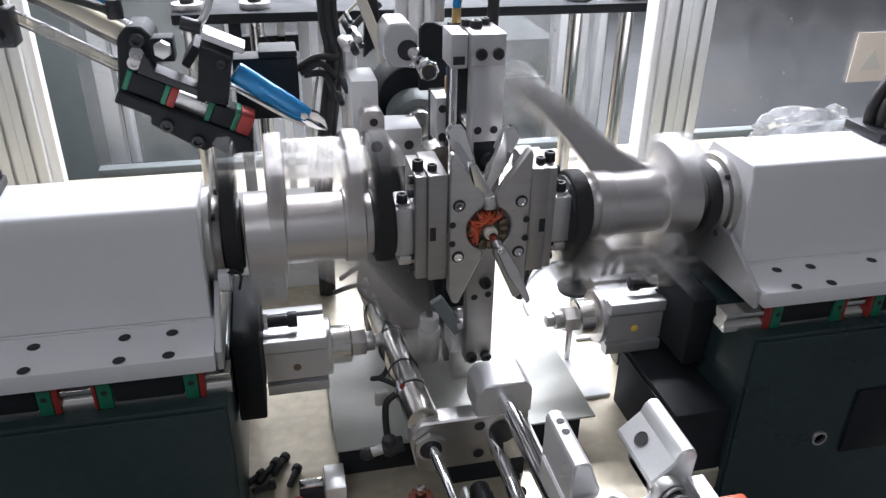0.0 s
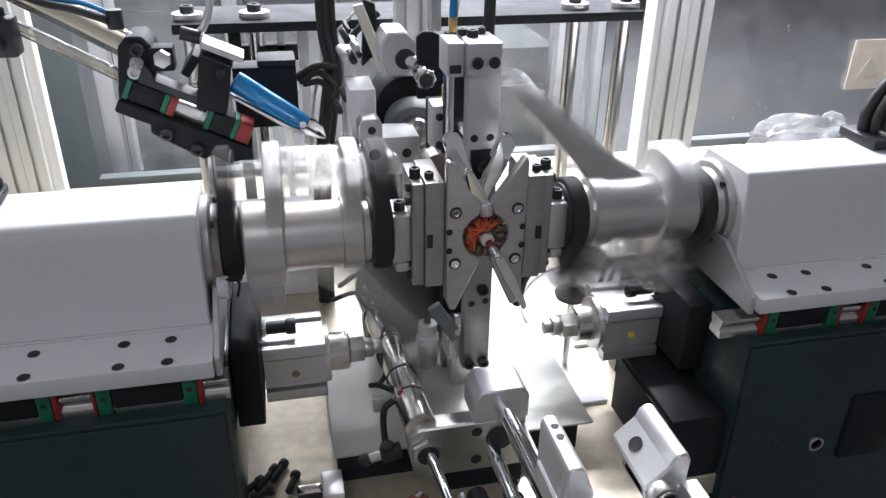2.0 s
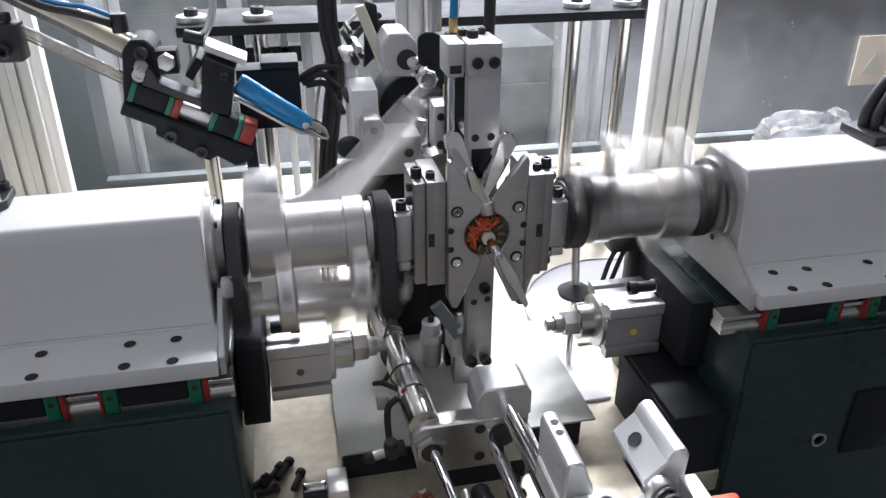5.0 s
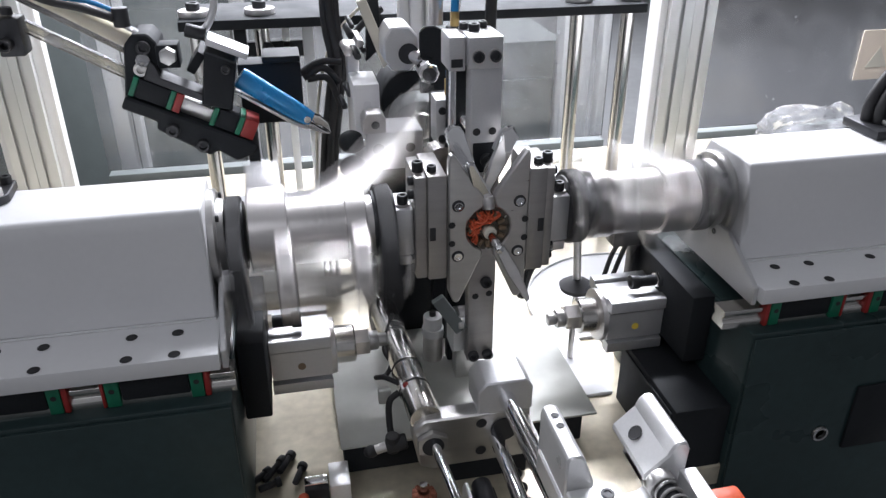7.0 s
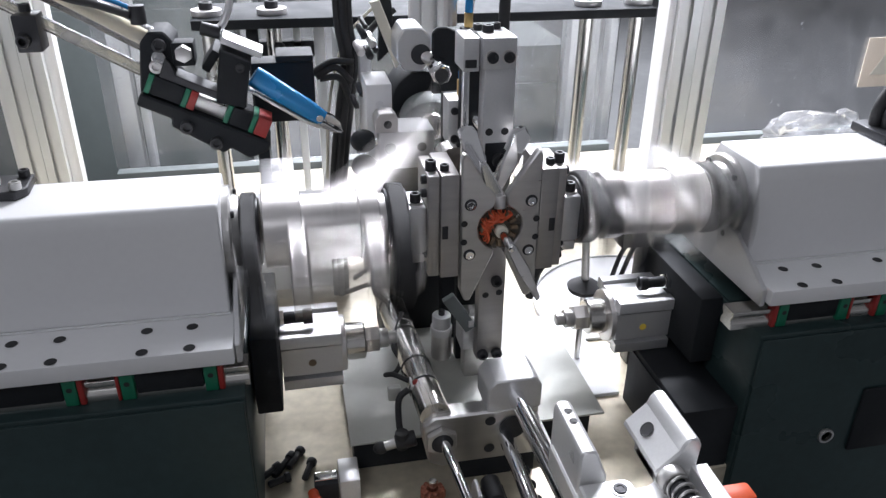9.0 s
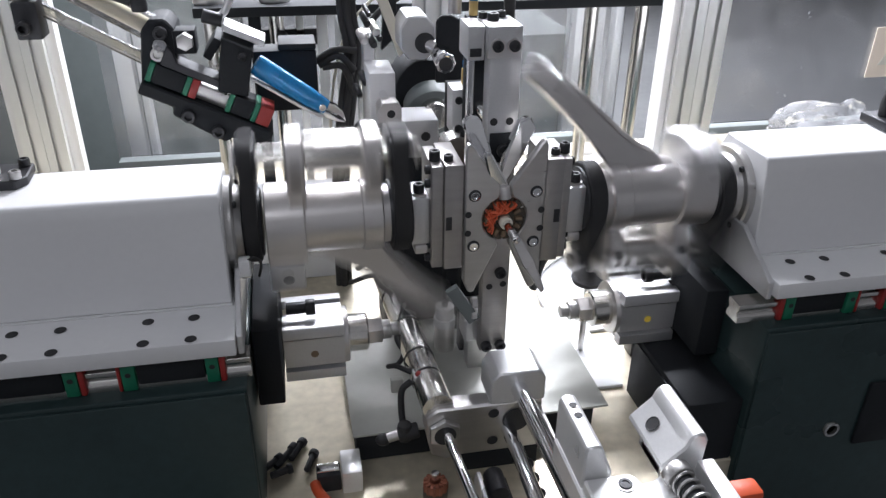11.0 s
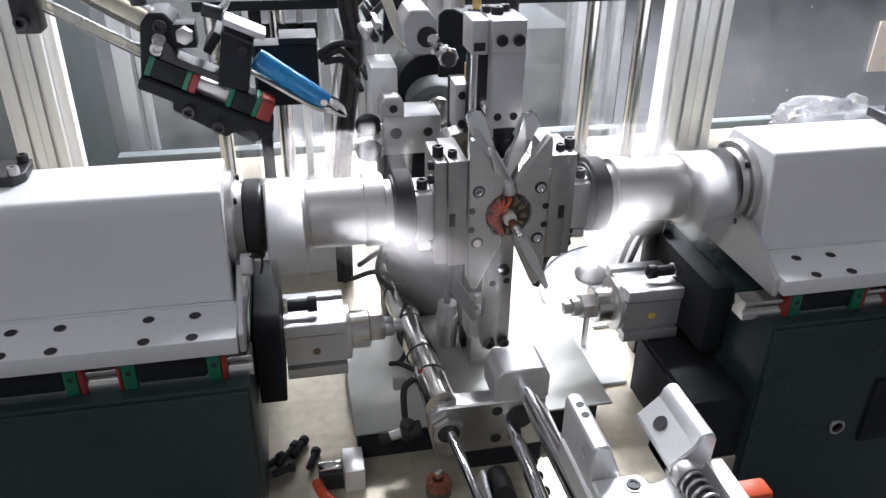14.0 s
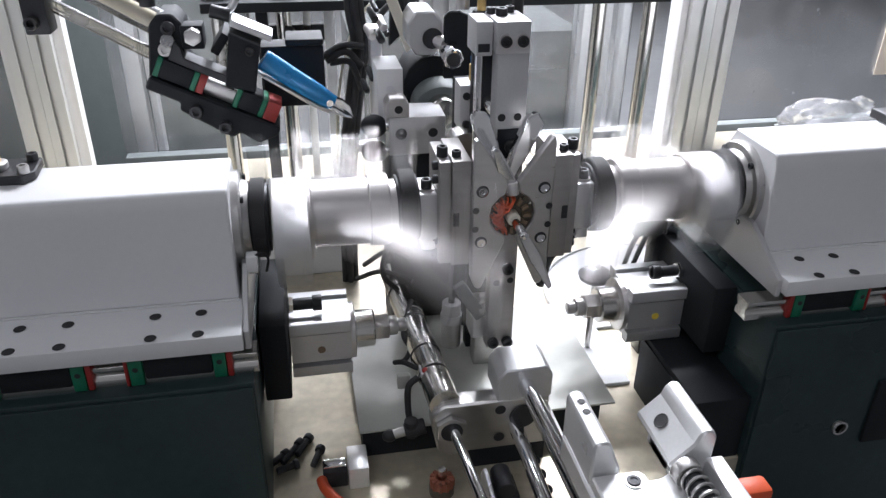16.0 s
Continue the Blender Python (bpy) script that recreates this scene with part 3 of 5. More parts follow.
arma = thing("armature", "slotted motor armature with orange-red windings and steel shaft", "armature", (CX, 0, AX))
NS = 12
pts = []
for k in range(NS):
    a0 = 360 * k / NS
    for r, d in ((0.0232, 3), (0.0232, 12), (0.0232, 21), (0.0232, 26.5), (0.020, 27.2), (0.0195, 24.5), (0.0110, 23.5), (0.0110, 36.5 - 0.0), (0.0195, 35.5), (0.020, 32.8)):
        a = radians(a0 + d)
        pts.append((CX + r * math.cos(a), AX + r * math.sin(a)))
bm = nb(); prism(bm, pts, "y", -0.033, 0.033, 0)
part("core", bm, LAMIN, arma, "slotted steel core")
for k in range(NS):
    a = radians(360 * k / NS + 30)
    bm = nb()
    box(bm, -0.0018, 0.0018, -0.037, 0.035, 0.0115, 0.0185, 0.0008, Matrix.Translation((CX, 0, AX)) @ Matrix.Rotation(-a + math.pi / 2, 4, "Y"))
    part("slot_liner", bm, LINER, arma)
bm = nb()
random.seed(4)
for k in range(30):
    a = radians(random.uniform(55, 175))
    b = a + radians(random.uniform(30, 60))
    r0 = random.uniform(0.013, 0.0195)
    c = Vector((CX, -0.036 - 0.006 * random.random(), AX))
    p = [c + Vector((r0 * math.cos(q), 0, r0 * math.sin(q))) for q in (a, (a + b) / 2, b)]
    p[1] = c + (p[1] - c) * 0.75 + Vector((0, -0.003, 0))
    tube(bm, [p[0] + Vector((0, 0.008, 0)), p[0], p[1], p[2], p[2] + Vector((0, 0.008, 0))], 0.0009, 6, 4)
tagged(part("winding", bm, COPPER, arma, "orange-red enamelled copper winding"), kind="stuff")
bm = nb(); cyl(bm, (CX, -0.033, AX), (CX, -0.046, AX), 0.0065, bev=0.001)
part("insulator", bm, CREAM, arma)
bm = nb(); cyl(bm, (CX, -0.04, AX), (CX, -0.080, AX), 0.0042, seg=20, bev=0.001)
part("shaft", bm, CHROME, arma)
bm = nb(); cyl(bm, (CX, 0.033, AX), (CX, 0.12, AX), 0.006, seg=20)
part("rear_shaft", bm, STEEL, arma)



# ---- enclosure: posts, panes, things seen through them ----
def profile_post(x0, x1, y0, y1, z0, z1, label):
    t = thing("profile_post", label, "aluminium profile", ((x0 + x1) / 2, (y0 + y1) / 2, z0), "enclosure posts")
    w, g = x1 - x0, 0.004
    n = max(1, round(w / 0.04))
    pts = []
    for k in range(n):
        c = x0 + (k + 0.5) * w / n
        a = 0.010
        pts += [(x0 + k * w / n + (0.0008 if k else 0), y0), (c - g, y0), (c - g, y0 + 0.002), (c - a, y0 + 0.004), (c - a, y0 + 0.009), (c + a, y0 + 0.009), (c + a, y0 + 0.004), (c + g, y0 + 0.002), (c + g, y0), (x0 + (k + 1) * w / n - (0.0008 if k < n - 1 else 0), y0)]
        if k < n - 1:
            pts.append((x0 + (k + 1) * w / n, y0 + 0.0015))
    pts += [(x1, y1), (x0, y1)]
    bm = nb(); prism(bm, pts, "z", z0, z1, 0)
    part("extrusion", bm, PROFILE, t)
    bm = nb(); box(bm, x0 - 0.014, x0 - 0.0005, y0 + 0.012, y1 - 0.004, z0, z1, 0.001)
    part("edge_strip", bm, WHITE, t)
    return t


profile_post(0.500, 0.590, 0.60, 0.66, TOP, 2.2, "silver slotted aluminium enclosure post with white edge strip")
profile_post(-0.697, -0.620, 0.80, 0.86, TOP, 2.2, "silver slotted aluminium enclosure post beside a clear pane")
t = profile_post(0.000, 0.036, 0.40, 0.44, TOP, 2.0, "slim silver aluminium profile standing behind the winding head")
bm = nb(); box(bm, -0.6195, -0.600, 0.815, 0.845, TOP, 2.2, 0.001)
solo("door_edge", bm, WHITE, "white door edge strip beside the post", "door strip")

encl = thing("enclosure_panes", "scratched clear acrylic enclosure panes", "enclosure", (0, 0.95, TOP), kind="structure")
for x0, x1, y in ((-1.4, -0.66, 0.90), (-0.56, 0.54, 0.93), (0.64, 1.6, 0.93)):
    bm = nb(); box(bm, x0, x1, y, y + 0.005, TOP, 2.2, 0.0008)
    p = part("pane", bm, PANE, encl)
    p.visible_shadow = False
for x0, x1, y in ((-1.4, -0.66, 0.885), (-0.56, 0.54, 0.915), (0.64, 1.6, 0.915)):
    bm = nb(); box(bm, x0, x1, y, y + 0.03, TOP - 0.045, TOP - 0.005, 0.002)
    part("bottom_rail", bm, CRATE, encl)
bm = nb(); box(bm, -1.6, 1.8, 0.86, 1.0, 2.2, 2.26, 0.002)
part("top_rail", bm, PROFILE, encl)

# machines and frames beyond the panes
random.seed(11)


def far_frame(x, y, w, h, d=0.5):
    t = thing("far_machine", "grey steel machine frame beyond the clear panes", "machine", (x, y, 0), "far machines")
    bm = nb(); box(bm, x - w / 2, x + w / 2, y, y + d, 0, h, 0.01)
    part("cabinet", bm, FARPAINT, t)
    for sx in (-1, 1):
        bm = nb(); box(bm, x + sx * (w / 2 - 0.02) - 0.02, x + sx * (w / 2 - 0.02) + 0.02, y - 0.05, y - 0.01, 0, h + 0.6, 0.003)
        part("upright", bm, PROFILE, t)
    bm = nb(); box(bm, x - w / 2 + 0.05, x + w / 2 - 0.05, y - 0.02, y - 0.004, h * 0.35, h * 0.8, 0.004)
    part("panel", bm, FARPAINT, t)
    return t


far_frame(-2.6, 3.4, 0.9, 0.5)
far_frame(0.46, 2.2, 0.9, 0.72)
far_frame(-0.92, 1.6, 1.3, 1.25)
for i, (x0, x1, y, z0, z1) in enumerate(((-0.56, -0.525, 1.05, 0.9, 2.0), (-0.515, -0.50, 1.05, 0.92, 2.0), (0.55, 0.63, 1.25, 0.84, 2.0), (0.66, 0.68, 1.25, 0.86, 2.0))):
    bm = nb(); box(bm, x0, x1, y, y + 0.04, z0 - 0.9, z1, 0.002)
    solo("frame_upright", bm, PROFILE, "silver upright of the frame behind the pane", "profile", group="uprights behind the pane")

label = thing("warning_label", "pale paper warning label with faint triangle on the pane", "label", (1.27, 0.925, 0.97), move=(-0.07, 0, -0.018))
bm = nb(); box(bm, 1.25, 1.36, 0.9255, 0.9275, 0.905, 1.025, 0)
part("paper", bm, PAPER, label)
bm = nb(); prism(bm, [(1.275, 0.935), (1.335, 0.935), (1.305, 0.985)], "y", 0.9250, 0.9256, 0)
part("triangle", bm, CREAM, label)

bag = thing("plastic_bag", "crumpled clear plastic bag lying behind the housing", "plastic bag", (0.95, 0.72, TOP), move=(-0.068, -0.03, 0))
bm = nb()
bmesh.ops.create_icosphere(bm, subdivisions=5, radius=1)
for v in bm.verts:
    n1 = noise.noise(v.co * 2.3) * 0.35 + abs(noise.noise(v.co * 5.0)) * 0.13
    v.co *= 1 + n1
    v.co = Vector((0.99 + v.co.x * 0.12, 0.72 + v.co.y * 0.08, max(TOP + 0.001, TOP + 0.055 + v.co.z * 0.06)))
b = part("film", bm, BAG, bag)
b.visible_shadow = False

# ---- guide frame with black top plate on steel columns ----
fr = thing("column_frame", "black steel plate on four polished guide columns", "guide frame", (0.06, 0.52, TOP))
bm = nb(); box(bm, -0.320, 0.386, 0.46, 0.60, 1.165, 1.179, 0.0015)
part("top_plate", bm, BLACK, fr)
for x, y in ((-0.300, 0.50), (-0.207, 0.50), (0.286, 0.50), (0.372, 0.50)):
    bm = nb(); cyl(bm, (x, y, TOP + 0.02), (x, y, 1.165), 0.0115)
    part("column", bm, STAINLESS, fr)
    bm = nb(); cyl(bm, (x, y, 1.179), (x, y, 1.188), 0.022, bev=0.001)
    part("washer", bm, SATIN, fr)
    screw(fr, (x, y, 1.188), (0, 0, 1), 0.010, 0.010)
    bm = nb(); cyl(bm, (x, y, TOP), (x, y, TOP + 0.03), 0.022, bev=0.002)
    part("column_foot", bm, BLACK, fr)
bm = nb(); box(bm, -0.246, -0.229, 0.47, 0.49, TOP, 1.164, 0.001)
part("black_stay", bm, BLACK, fr)
bm = nb(); box(bm, -0.27, -0.13, 0.56, 0.58, 1.10, 1.125, 0.001)
part("cross_bar", bm, BLACK, fr)
plinth = thing("white_plinth", "white painted block with a bore behind the flyer", "machine block", (-0.22, 0.42, TOP), move=(-0.008, -0.042, 0))
bm = nb(); box(bm, -0.27, -0.13, 0.40, 0.46, TOP, 0.93, 0.003)
part("block", bm, WHITE, plinth)
for i, (x0, x1, y, z0, z1) in enumerate(((-0.148, -0.132, 0.50, TOP, 1.16), (-0.178, -0.166, 0.56, TOP, 1.16))):
    bm = nb(); box(bm, x0, x1, y, y + 0.02, z0, z1, 0.001)
    solo("silver_strip", bm, PROFILE, "narrow silver upright strip by the cables", "profile", group="narrow strips")
tray = thing("white_tray", "white slotted tray plates lying on the table", "tray", (0.47, 0.74, TOP), move=(-0.045, -0.049, 0))
for x0, x1, y0, y1 in ((0.30, 0.43, 0.70, 0.80), (0.45, 0.55, 0.70, 0.80), (0.33, 0.48, 0.83, 0.88), (0.28, 0.56, 0.60, 0.67)):
    bm = nb(); box(bm, x0, x1, y0, y1, TOP, TOP + 0.012, 0.002)
    part("tray_plate", bm, WHITE, tray)

# ---- wire cutter slide, sloping down towards the head ----
Q = Matrix.Translation((-0.3015, 0.22, 1.144)) @ Euler((0, radians(36), 0)).to_matrix().to_4x4()
cut = thing("cutter_slide", "black sloping cutter slide with red and green end caps", "cutter slide", (-0.33, 0.22, 1.08))
bm = nb()
prism(bm, [(-0.3582, 1.1358), (-0.3198, 1.119), (-0.300, 1.110), (-0.300, 1.146), (-0.315, 1.166), (-0.313, 1.206), (-0.322, 1.217), (-0.338, 1.217), (-0.3480, 1.206)], "y", 0.205, 0.262, 0.002)
part("end_bracket", bm, BLACK, cut)
S = Matrix.Translation((-0.307, 0.22, 1.145)) @ Euler((0, radians(26), 0)).to_matrix().to_4x4()
bm = nb()
prism(bm, [(-0.046, -0.028), (-0.006, -0.028), (-0.004, -0.037), (0.060, -0.045), (0.066, -0.036), (0.090, -0.040), (0.106, -0.024), (0.106, -0.013), (-0.046, -0.013)], "y", -0.028, 0.024, 0.002, S)
part("slide_base", bm, BLACK, cut)
bm = nb(); box(bm, -0.04, 0.098, -0.012, 0.008, -0.0125, 0.004, 0.001, S)
part("rail", bm, STEEL, cut)
for u0, u1, mm, nm in ((-0.044, -0.038, GREEN, "end_cap"), (-0.003, 0.003, GREEN, "end_cap"), (0.0035, 0.012, RED, "wiper"), (0.046, 0.052, GREEN, "end_cap"), (0.076, 0.082, GREEN, "end_cap"), (0.0825, 0.098, RED, "wiper")):
    bm = nb(); box(bm, u0, u1, -0.024, 0.014, -0.0115, 0.011, 0.001, S)
    part(nm, bm, mm, cut)
for u0, u1 in ((-0.0375, -0.0035), (0.0525, 0.0755)):
    bm = nb(); box(bm, u0, u1, -0.023, 0.013, -0.011, 0.0105, 0.001, S)
    part("carriage", bm, BLACK, cut)
bm = nb(); prism(bm, [(-0.034, 0.0115), (0.052, 0.0115), (0.052, 0.020), (-0.018, 0.020), (-0.026, 0.030), (-0.034, 0.034)], "y", -0.024, 0.010, 0.001, S)
part("carrier_plate", bm, OXIDE, cut)
bm = nb(); prism(bm, [(-0.2742, 1.1386), (-0.2419, 1.1304), (-0.2315, 1.184), (-0.2640, 1.1988)], "y", 0.192, 0.236, 0.0015)
part("tool_block", bm, BLACK, cut)
# dark cap drawn in pale metal, the reflection on its top put into the colour
bm = nb(); box(bm, -0.022, 0.025, -0.020, 0.020, -0.0045, 0.003, 0.001, Matrix.Translation((-0.2415, 0.222, 1.1985)) @ Euler((0, radians(24), 0)).to_matrix().to_4x4())
part("lit_cap", bm, ALU, cut)
bm = nb(); box(bm, -0.006, 0.004, 0.0, 0.06, 0.03, 0.056, 0.001, Q)
part("back_lug", bm, BLACK, cut)
for u, w in ((0.012, -0.030), (0.048, -0.035)):
    p = S @ Vector((u, -0.028, w))
    screw(cut, p, (0, -1, 0), 0.0075, 0.008)
screw(cut, (-0.2437, 0.192, 1.1776), (0, -1, 0), 0.005, 0.004)
for x, z, mm in ((-0.328, 1.203, OXIDE), (-0.330, 1.190, CHROME), (-0.334, 1.180, STEEL), (-0.338, 1.155, OXIDE)):
    screw(cut, (x, 0.204, z), (0, -1, 0), 0.0075, 0.006, mm)
bm = nb(); cyl(bm, (-0.3025, 0.202, 1.1946), (-0.3025, 0.190, 1.1946), 0.0095, seg=6, bev=0.001)
part("hex_nut", bm, STEEL, cut)
bm = nb(); box(bm, -0.316, -0.292, 0.203, 0.23, 1.179, 1.205, 0.002)
part("nut_block", bm, BLACK, cut)
bm = nb(); cyl(bm, (-0.283, 0.215, 1.218), (-0.262, 0.215, 1.212), 0.0075, bev=0.001)
part("air_fitting", bm, OXIDE, cut)
bm = nb(); box(bm, -0.235, -0.160, 0.262, 0.30, 1.090, 1.165, 0.002)
part("back_plate", bm, BLACK, cut)
bm = nb(); box(bm, -0.205, -0.160, 0.256, 0.304, 1.166, 1.174, 0.002)
part("plate_cap", bm, BLACK, cut)
bm = nb(); cyl(bm, (-0.19, 0.30, 1.13), (-0.20, 0.492, 1.13), 0.009)
part("support_bar", bm, BLACK, cut)

nip = thing("blue_nipper", "blue enamelled air nipper with bright cutting blades", "air nipper", Q @ Vector((0.05, 0, 0.056)))
bm = nb()
lathe(bm, [(0.046, 0.0), (0.046, 0.0118), (0.05, 0.0125), (0.115, 0.0118), (0.128, 0.0108), (0.141, 0.0095), (0.143, 0.0)], m=Q @ Matrix.Translation((0, -0.004, 0.056)) @ Matrix.Diagonal((1, 0.8, 1, 1)))
part("body", bm, BLUE, nip)
bm = nb(); prism(bm, [(0.05, 0.041), (0.13, 0.0455), (0.148, 0.050), (0.140, 0.043), (0.12, 0.0405), (0.05, 0.038)], "y", -0.010, 0.002, 0.0005, Q)
part("lever", bm, STEEL, nip)
bm = nb(); prism(bm, [(0.132, 0.050), (0.146, 0.0465), (0.158, 0.049), (0.170, 0.0545), (0.160, 0.0535), (0.146, 0.0535)], "y", -0.010, 0.000, 0.0008, Q)
part("lower_blade", bm, CHROME, nip)
bm = nb(); prism(bm, [(0.132, 0.062), (0.148, 0.066), (0.160, 0.064), (0.170, 0.0555), (0.158, 0.0575), (0.146, 0.0555)], "y", -0.009, 0.001, 0.0008, Q)
part("upper_blade", bm, CHROME, nip)
screw(nip, Q @ Vector((0.136, -0.0115, 0.056)), (0, -1, 0), 0.0042, 0.003, CHROME)
bm = nb(); tube(bm, [(-0.268, 0.215, 1.215), (-0.258, 0.22, 1.222), (-0.249, 0.225, 1.245), (-0.250, 0.23, 1.28), (-0.262, 0.24, 1.32)], 0.0042)
solo("air_hose", bm, ALU, "thin grey air hose bending up from the cutter", "air hose")

rails = thing("wire_rail", "cream tube and clear guide rails running to the cutter", "guide tube", (-0.5, 0.23, 1.2))
bm = nb(); cyl(bm, (-0.340, 0.225, 1.204), (-0.70, 0.27, 1.412), 0.0155, bev=0.001)
part("cream_tube", bm, TUBECLEAR, rails)
bm = nb(); cyl(bm, (-0.340, 0.225, 1.204), (-0.70, 0.27, 1.412), 0.009)
part("inner_rod", bm, CREAM, rails)
bm = nb(); cyl(bm, (-0.340, 0.215, 1.166), (-0.70, 0.25, 1.368), 0.0065)
part("clear_rail", bm, TUBECLEAR, rails)
bm = nb(); cyl(bm, (-0.340, 0.235, 1.162), (-0.70, 0.27, 1.364), 0.0055)
part("lower_rail", bm, TUBECLEAR, rails)
bm = nb(); box(bm, -0.472, -0.447, 0.205, 0.235, 1.199, 1.238, 0.002)
part("clamp_block", bm, OXIDE, rails)
screw(rails, (-0.462, 0.204, 1.213), (0, -1, 0), 0.007, 0.012)
screw(rails, (-0.460, 0.22, 1.240), (0, 0, 1), 0.006, 0.008)
bm = nb(); cyl(bm, (-0.345, 0.205, 1.226), (-0.345, 0.205, 1.246), 0.0085, bev=0.001)
part("fitting", bm, OXIDE, rails)
bm = nb(); tube(bm, [(-0.345, 0.205, 1.24), (-0.375, 0.21, 1.252), (-0.41, 0.215, 1.258), (-0.45, 0.22, 1.275)], 0.0026)
part("blue_hose", bm, BLUE, rails)
bm = nb(); tube(bm, [(-0.352, 0.20, 1.236), (-0.385, 0.205, 1.247), (-0.42, 0.21, 1.256), (-0.47, 0.22, 1.28)], 0.004)
part("black_hose", bm, RUBBER, rails)
bm = nb(); box(bm, -0.725, -0.665, 0.24, 0.285, TOP, 1.43, 0.002)
part("rail_post", bm, PROFILE, rails)

# ---- cable bundle ----
for i, (dx, dy, r) in enumerate(((0, 0, 0.0050), (0.0075, 0.004, 0.0048), (-0.0075, 0.003, 0.0048), (0.003, 0.010, 0.0046), (-0.005, 0.011, 0.0046))):
    bm = nb()
    tube(bm, [(-0.115 + dx, 0.30 + dy, 1.30), (-0.115 + dx, 0.30 + dy, 1.215), (-0.109 + dx, 0.30 + dy, 1.165), (-0.117 + dx, 0.30 + dy, 1.11), (-0.126 + dx, 0.30 + dy, 1.05), (-0.135 + dx, 0.31 + dy, 0.95), (-0.135 + dx, 0.32 + dy, 0.87), (-0.135 + dx, 0.33 + dy, TOP)], r)
    solo("cable", bm, RUBBER, "thick black cable hanging behind the flyer", "cable", group="cable bundle", move=(-0.003, 0, -0.012))
for i, pts in enumerate((((-0.165, 0.28, 1.155), (-0.14, 0.285, 1.168), (-0.112, 0.29, 1.165)), ((-0.16, 0.28, 1.15), (-0.135, 0.285, 1.16), (-0.115, 0.29, 1.14)), ((-0.155, 0.28, 1.148), (-0.13, 0.285, 1.146), (-0.116, 0.29, 1.11)), ((-0.108, 0.3, 1.17), (-0.085, 0.3, 1.205), (-0.055, 0.31, 1.225)), ((-0.075, 0.16, 0.985), (-0.10, 0.15, 0.96), (-0.112, 0.14, 0.92), (-0.09, 0.12, 0.90), (-0.07, 0.1, 0.885)), ((-0.13, 0.2, 0.90), (-0.10, 0.17, 0.935), (-0.075, 0.15, 0.93)), ((-0.14, 0.2, 0.88), (-0.11, 0.17, 0.905), (-0.075, 0.14, 0.905)))):
    bm = nb(); tube(bm, pts, 0.0032 if i > 3 else 0.0042)
    solo("cable", bm, RUBBER, "thin black cable looping among the fittings", "cable", group="loose cables", move=(0.003, 0, -0.010))
bm = nb(); tube(bm, [(-0.15, 0.31, 0.99), (-0.14, 0.31, 1.1), (-0.115, 0.31, 1.18), (-0.06, 0.31, 1.235)], 0.002)
solo("wire", bm, CREAM, "thin pale wire beside the cables", "wire")

# ---- wire tension and feed unit behind the winding head ----
head = thing("feed_unit", "pale aluminium feed bracket with black motor and knobs", "feed unit", (-0.05, 0.22, TOP))
bm = nb(); prism(bm, [(-0.065, 1.176), (-0.055, 1.162), (-0.034, 1.162), (-0.023, 1.172), (-0.023, 1.200), (-0.034, 1.2125), (-0.056, 1.2125), (-0.065, 1.198)], "y", 0.205, 0.262, 0.002)
part("octagon_block", bm, ALU, head)
# bore as a dark disc before the block, shade put into its colour
bm = nb(); cyl(bm, (-0.036, 0.2045, 1.182), (-0.036, 0.2035, 1.182), 0.012)
part("bore", bm, OXIDE, head)
bm = nb(); cyl(bm, (-0.036, 0.215, 1.181), (-0.022, 0.200, 1.176), 0.008)
part("pin", bm, SATIN, head)
bm = nb(); prism(bm, [(-0.024, 1.136), (0.014, 1.136), (0.014, 1.192), (0.008, 1.207), (-0.006, 1.214), (-0.018, 1.214), (-0.024, 1.208)], "y", 0.196, 0.202, 0.0015)
part("shield", bm, BLACK, head)
bm = nb(); cyl(bm, (-0.018, 0.197, 1.170), (-0.019, 0.165, 1.167), 0.0125, seg=8, bev=0.002)
part("hex_knob", bm, CHROME, head)
# socket as a dark disc on the knob's end, its depth only painted shade
bm = nb(); cyl(bm, (-0.019, 0.166, 1.1672), (-0.019, 0.1635, 1.167), 0.008)
part("knob_socket", bm, OXIDE, head)
bm = nb(); cyl(bm, (-0.027, 0.30, 1.118), (-0.027, 0.24, 1.114), 0.040, bev=0.004)
part("motor", bm, BLACK, head)
bm = nb(); cyl(bm, (-0.024, 0.238, 1.100), (-0.024, 0.215, 1.092), 0.034, seg=40, bev=0.002)
part("disc", bm, CRATE, head)
bm = nb(); cyl(bm, (-0.024, 0.214, 1.098), (-0.024, 0.190, 1.096), 0.017, seg=30, bev=0.002)
part("hub", bm, STAINLESS, head)
bm = nb(); box(bm, -0.1045, -0.074, 0.185, 0.245, 1.06, 1.154, 0.002)
part("white_block", bm, WHITE, head)
bm = nb(); cyl(bm, (-0.089, 0.20, 1.129), (-0.089, 0.16, 1.129), 0.005)
part("slide_pin", bm, CHROME, head)
bm = nb(); prism(bm, [(-0.0995, 1.108), (-0.0727, 1.108), (-0.0727, 1.124), (-0.078, 1.131), (-0.094, 1.131), (-0.0995, 1.124)], "y", 0.145, 0.170, 0.001)
sb = part("small_block", bm, SATIN, head)
hole(sb, (-0.085, 0.145, 1.118), (0, -1, 0), 0.0042)
bm = nb(); box(bm, -0.0955, -0.030, 0.148, 0.20, 1.062, 1.1075, 0.0015)
bb = part("base_block", bm, ALU, head)
hole(bb, (-0.082, 0.148, 1.088), (0, -1, 0), 0.006)
hole(bb, (-0.045, 0.148, 1.088), (0, -1, 0), 0.005)
bm = nb(); box(bm, -0.094, -0.016, 0.165, 0.255, TOP, 1.062, 0.002)
part("stand", bm, BLACK, head)
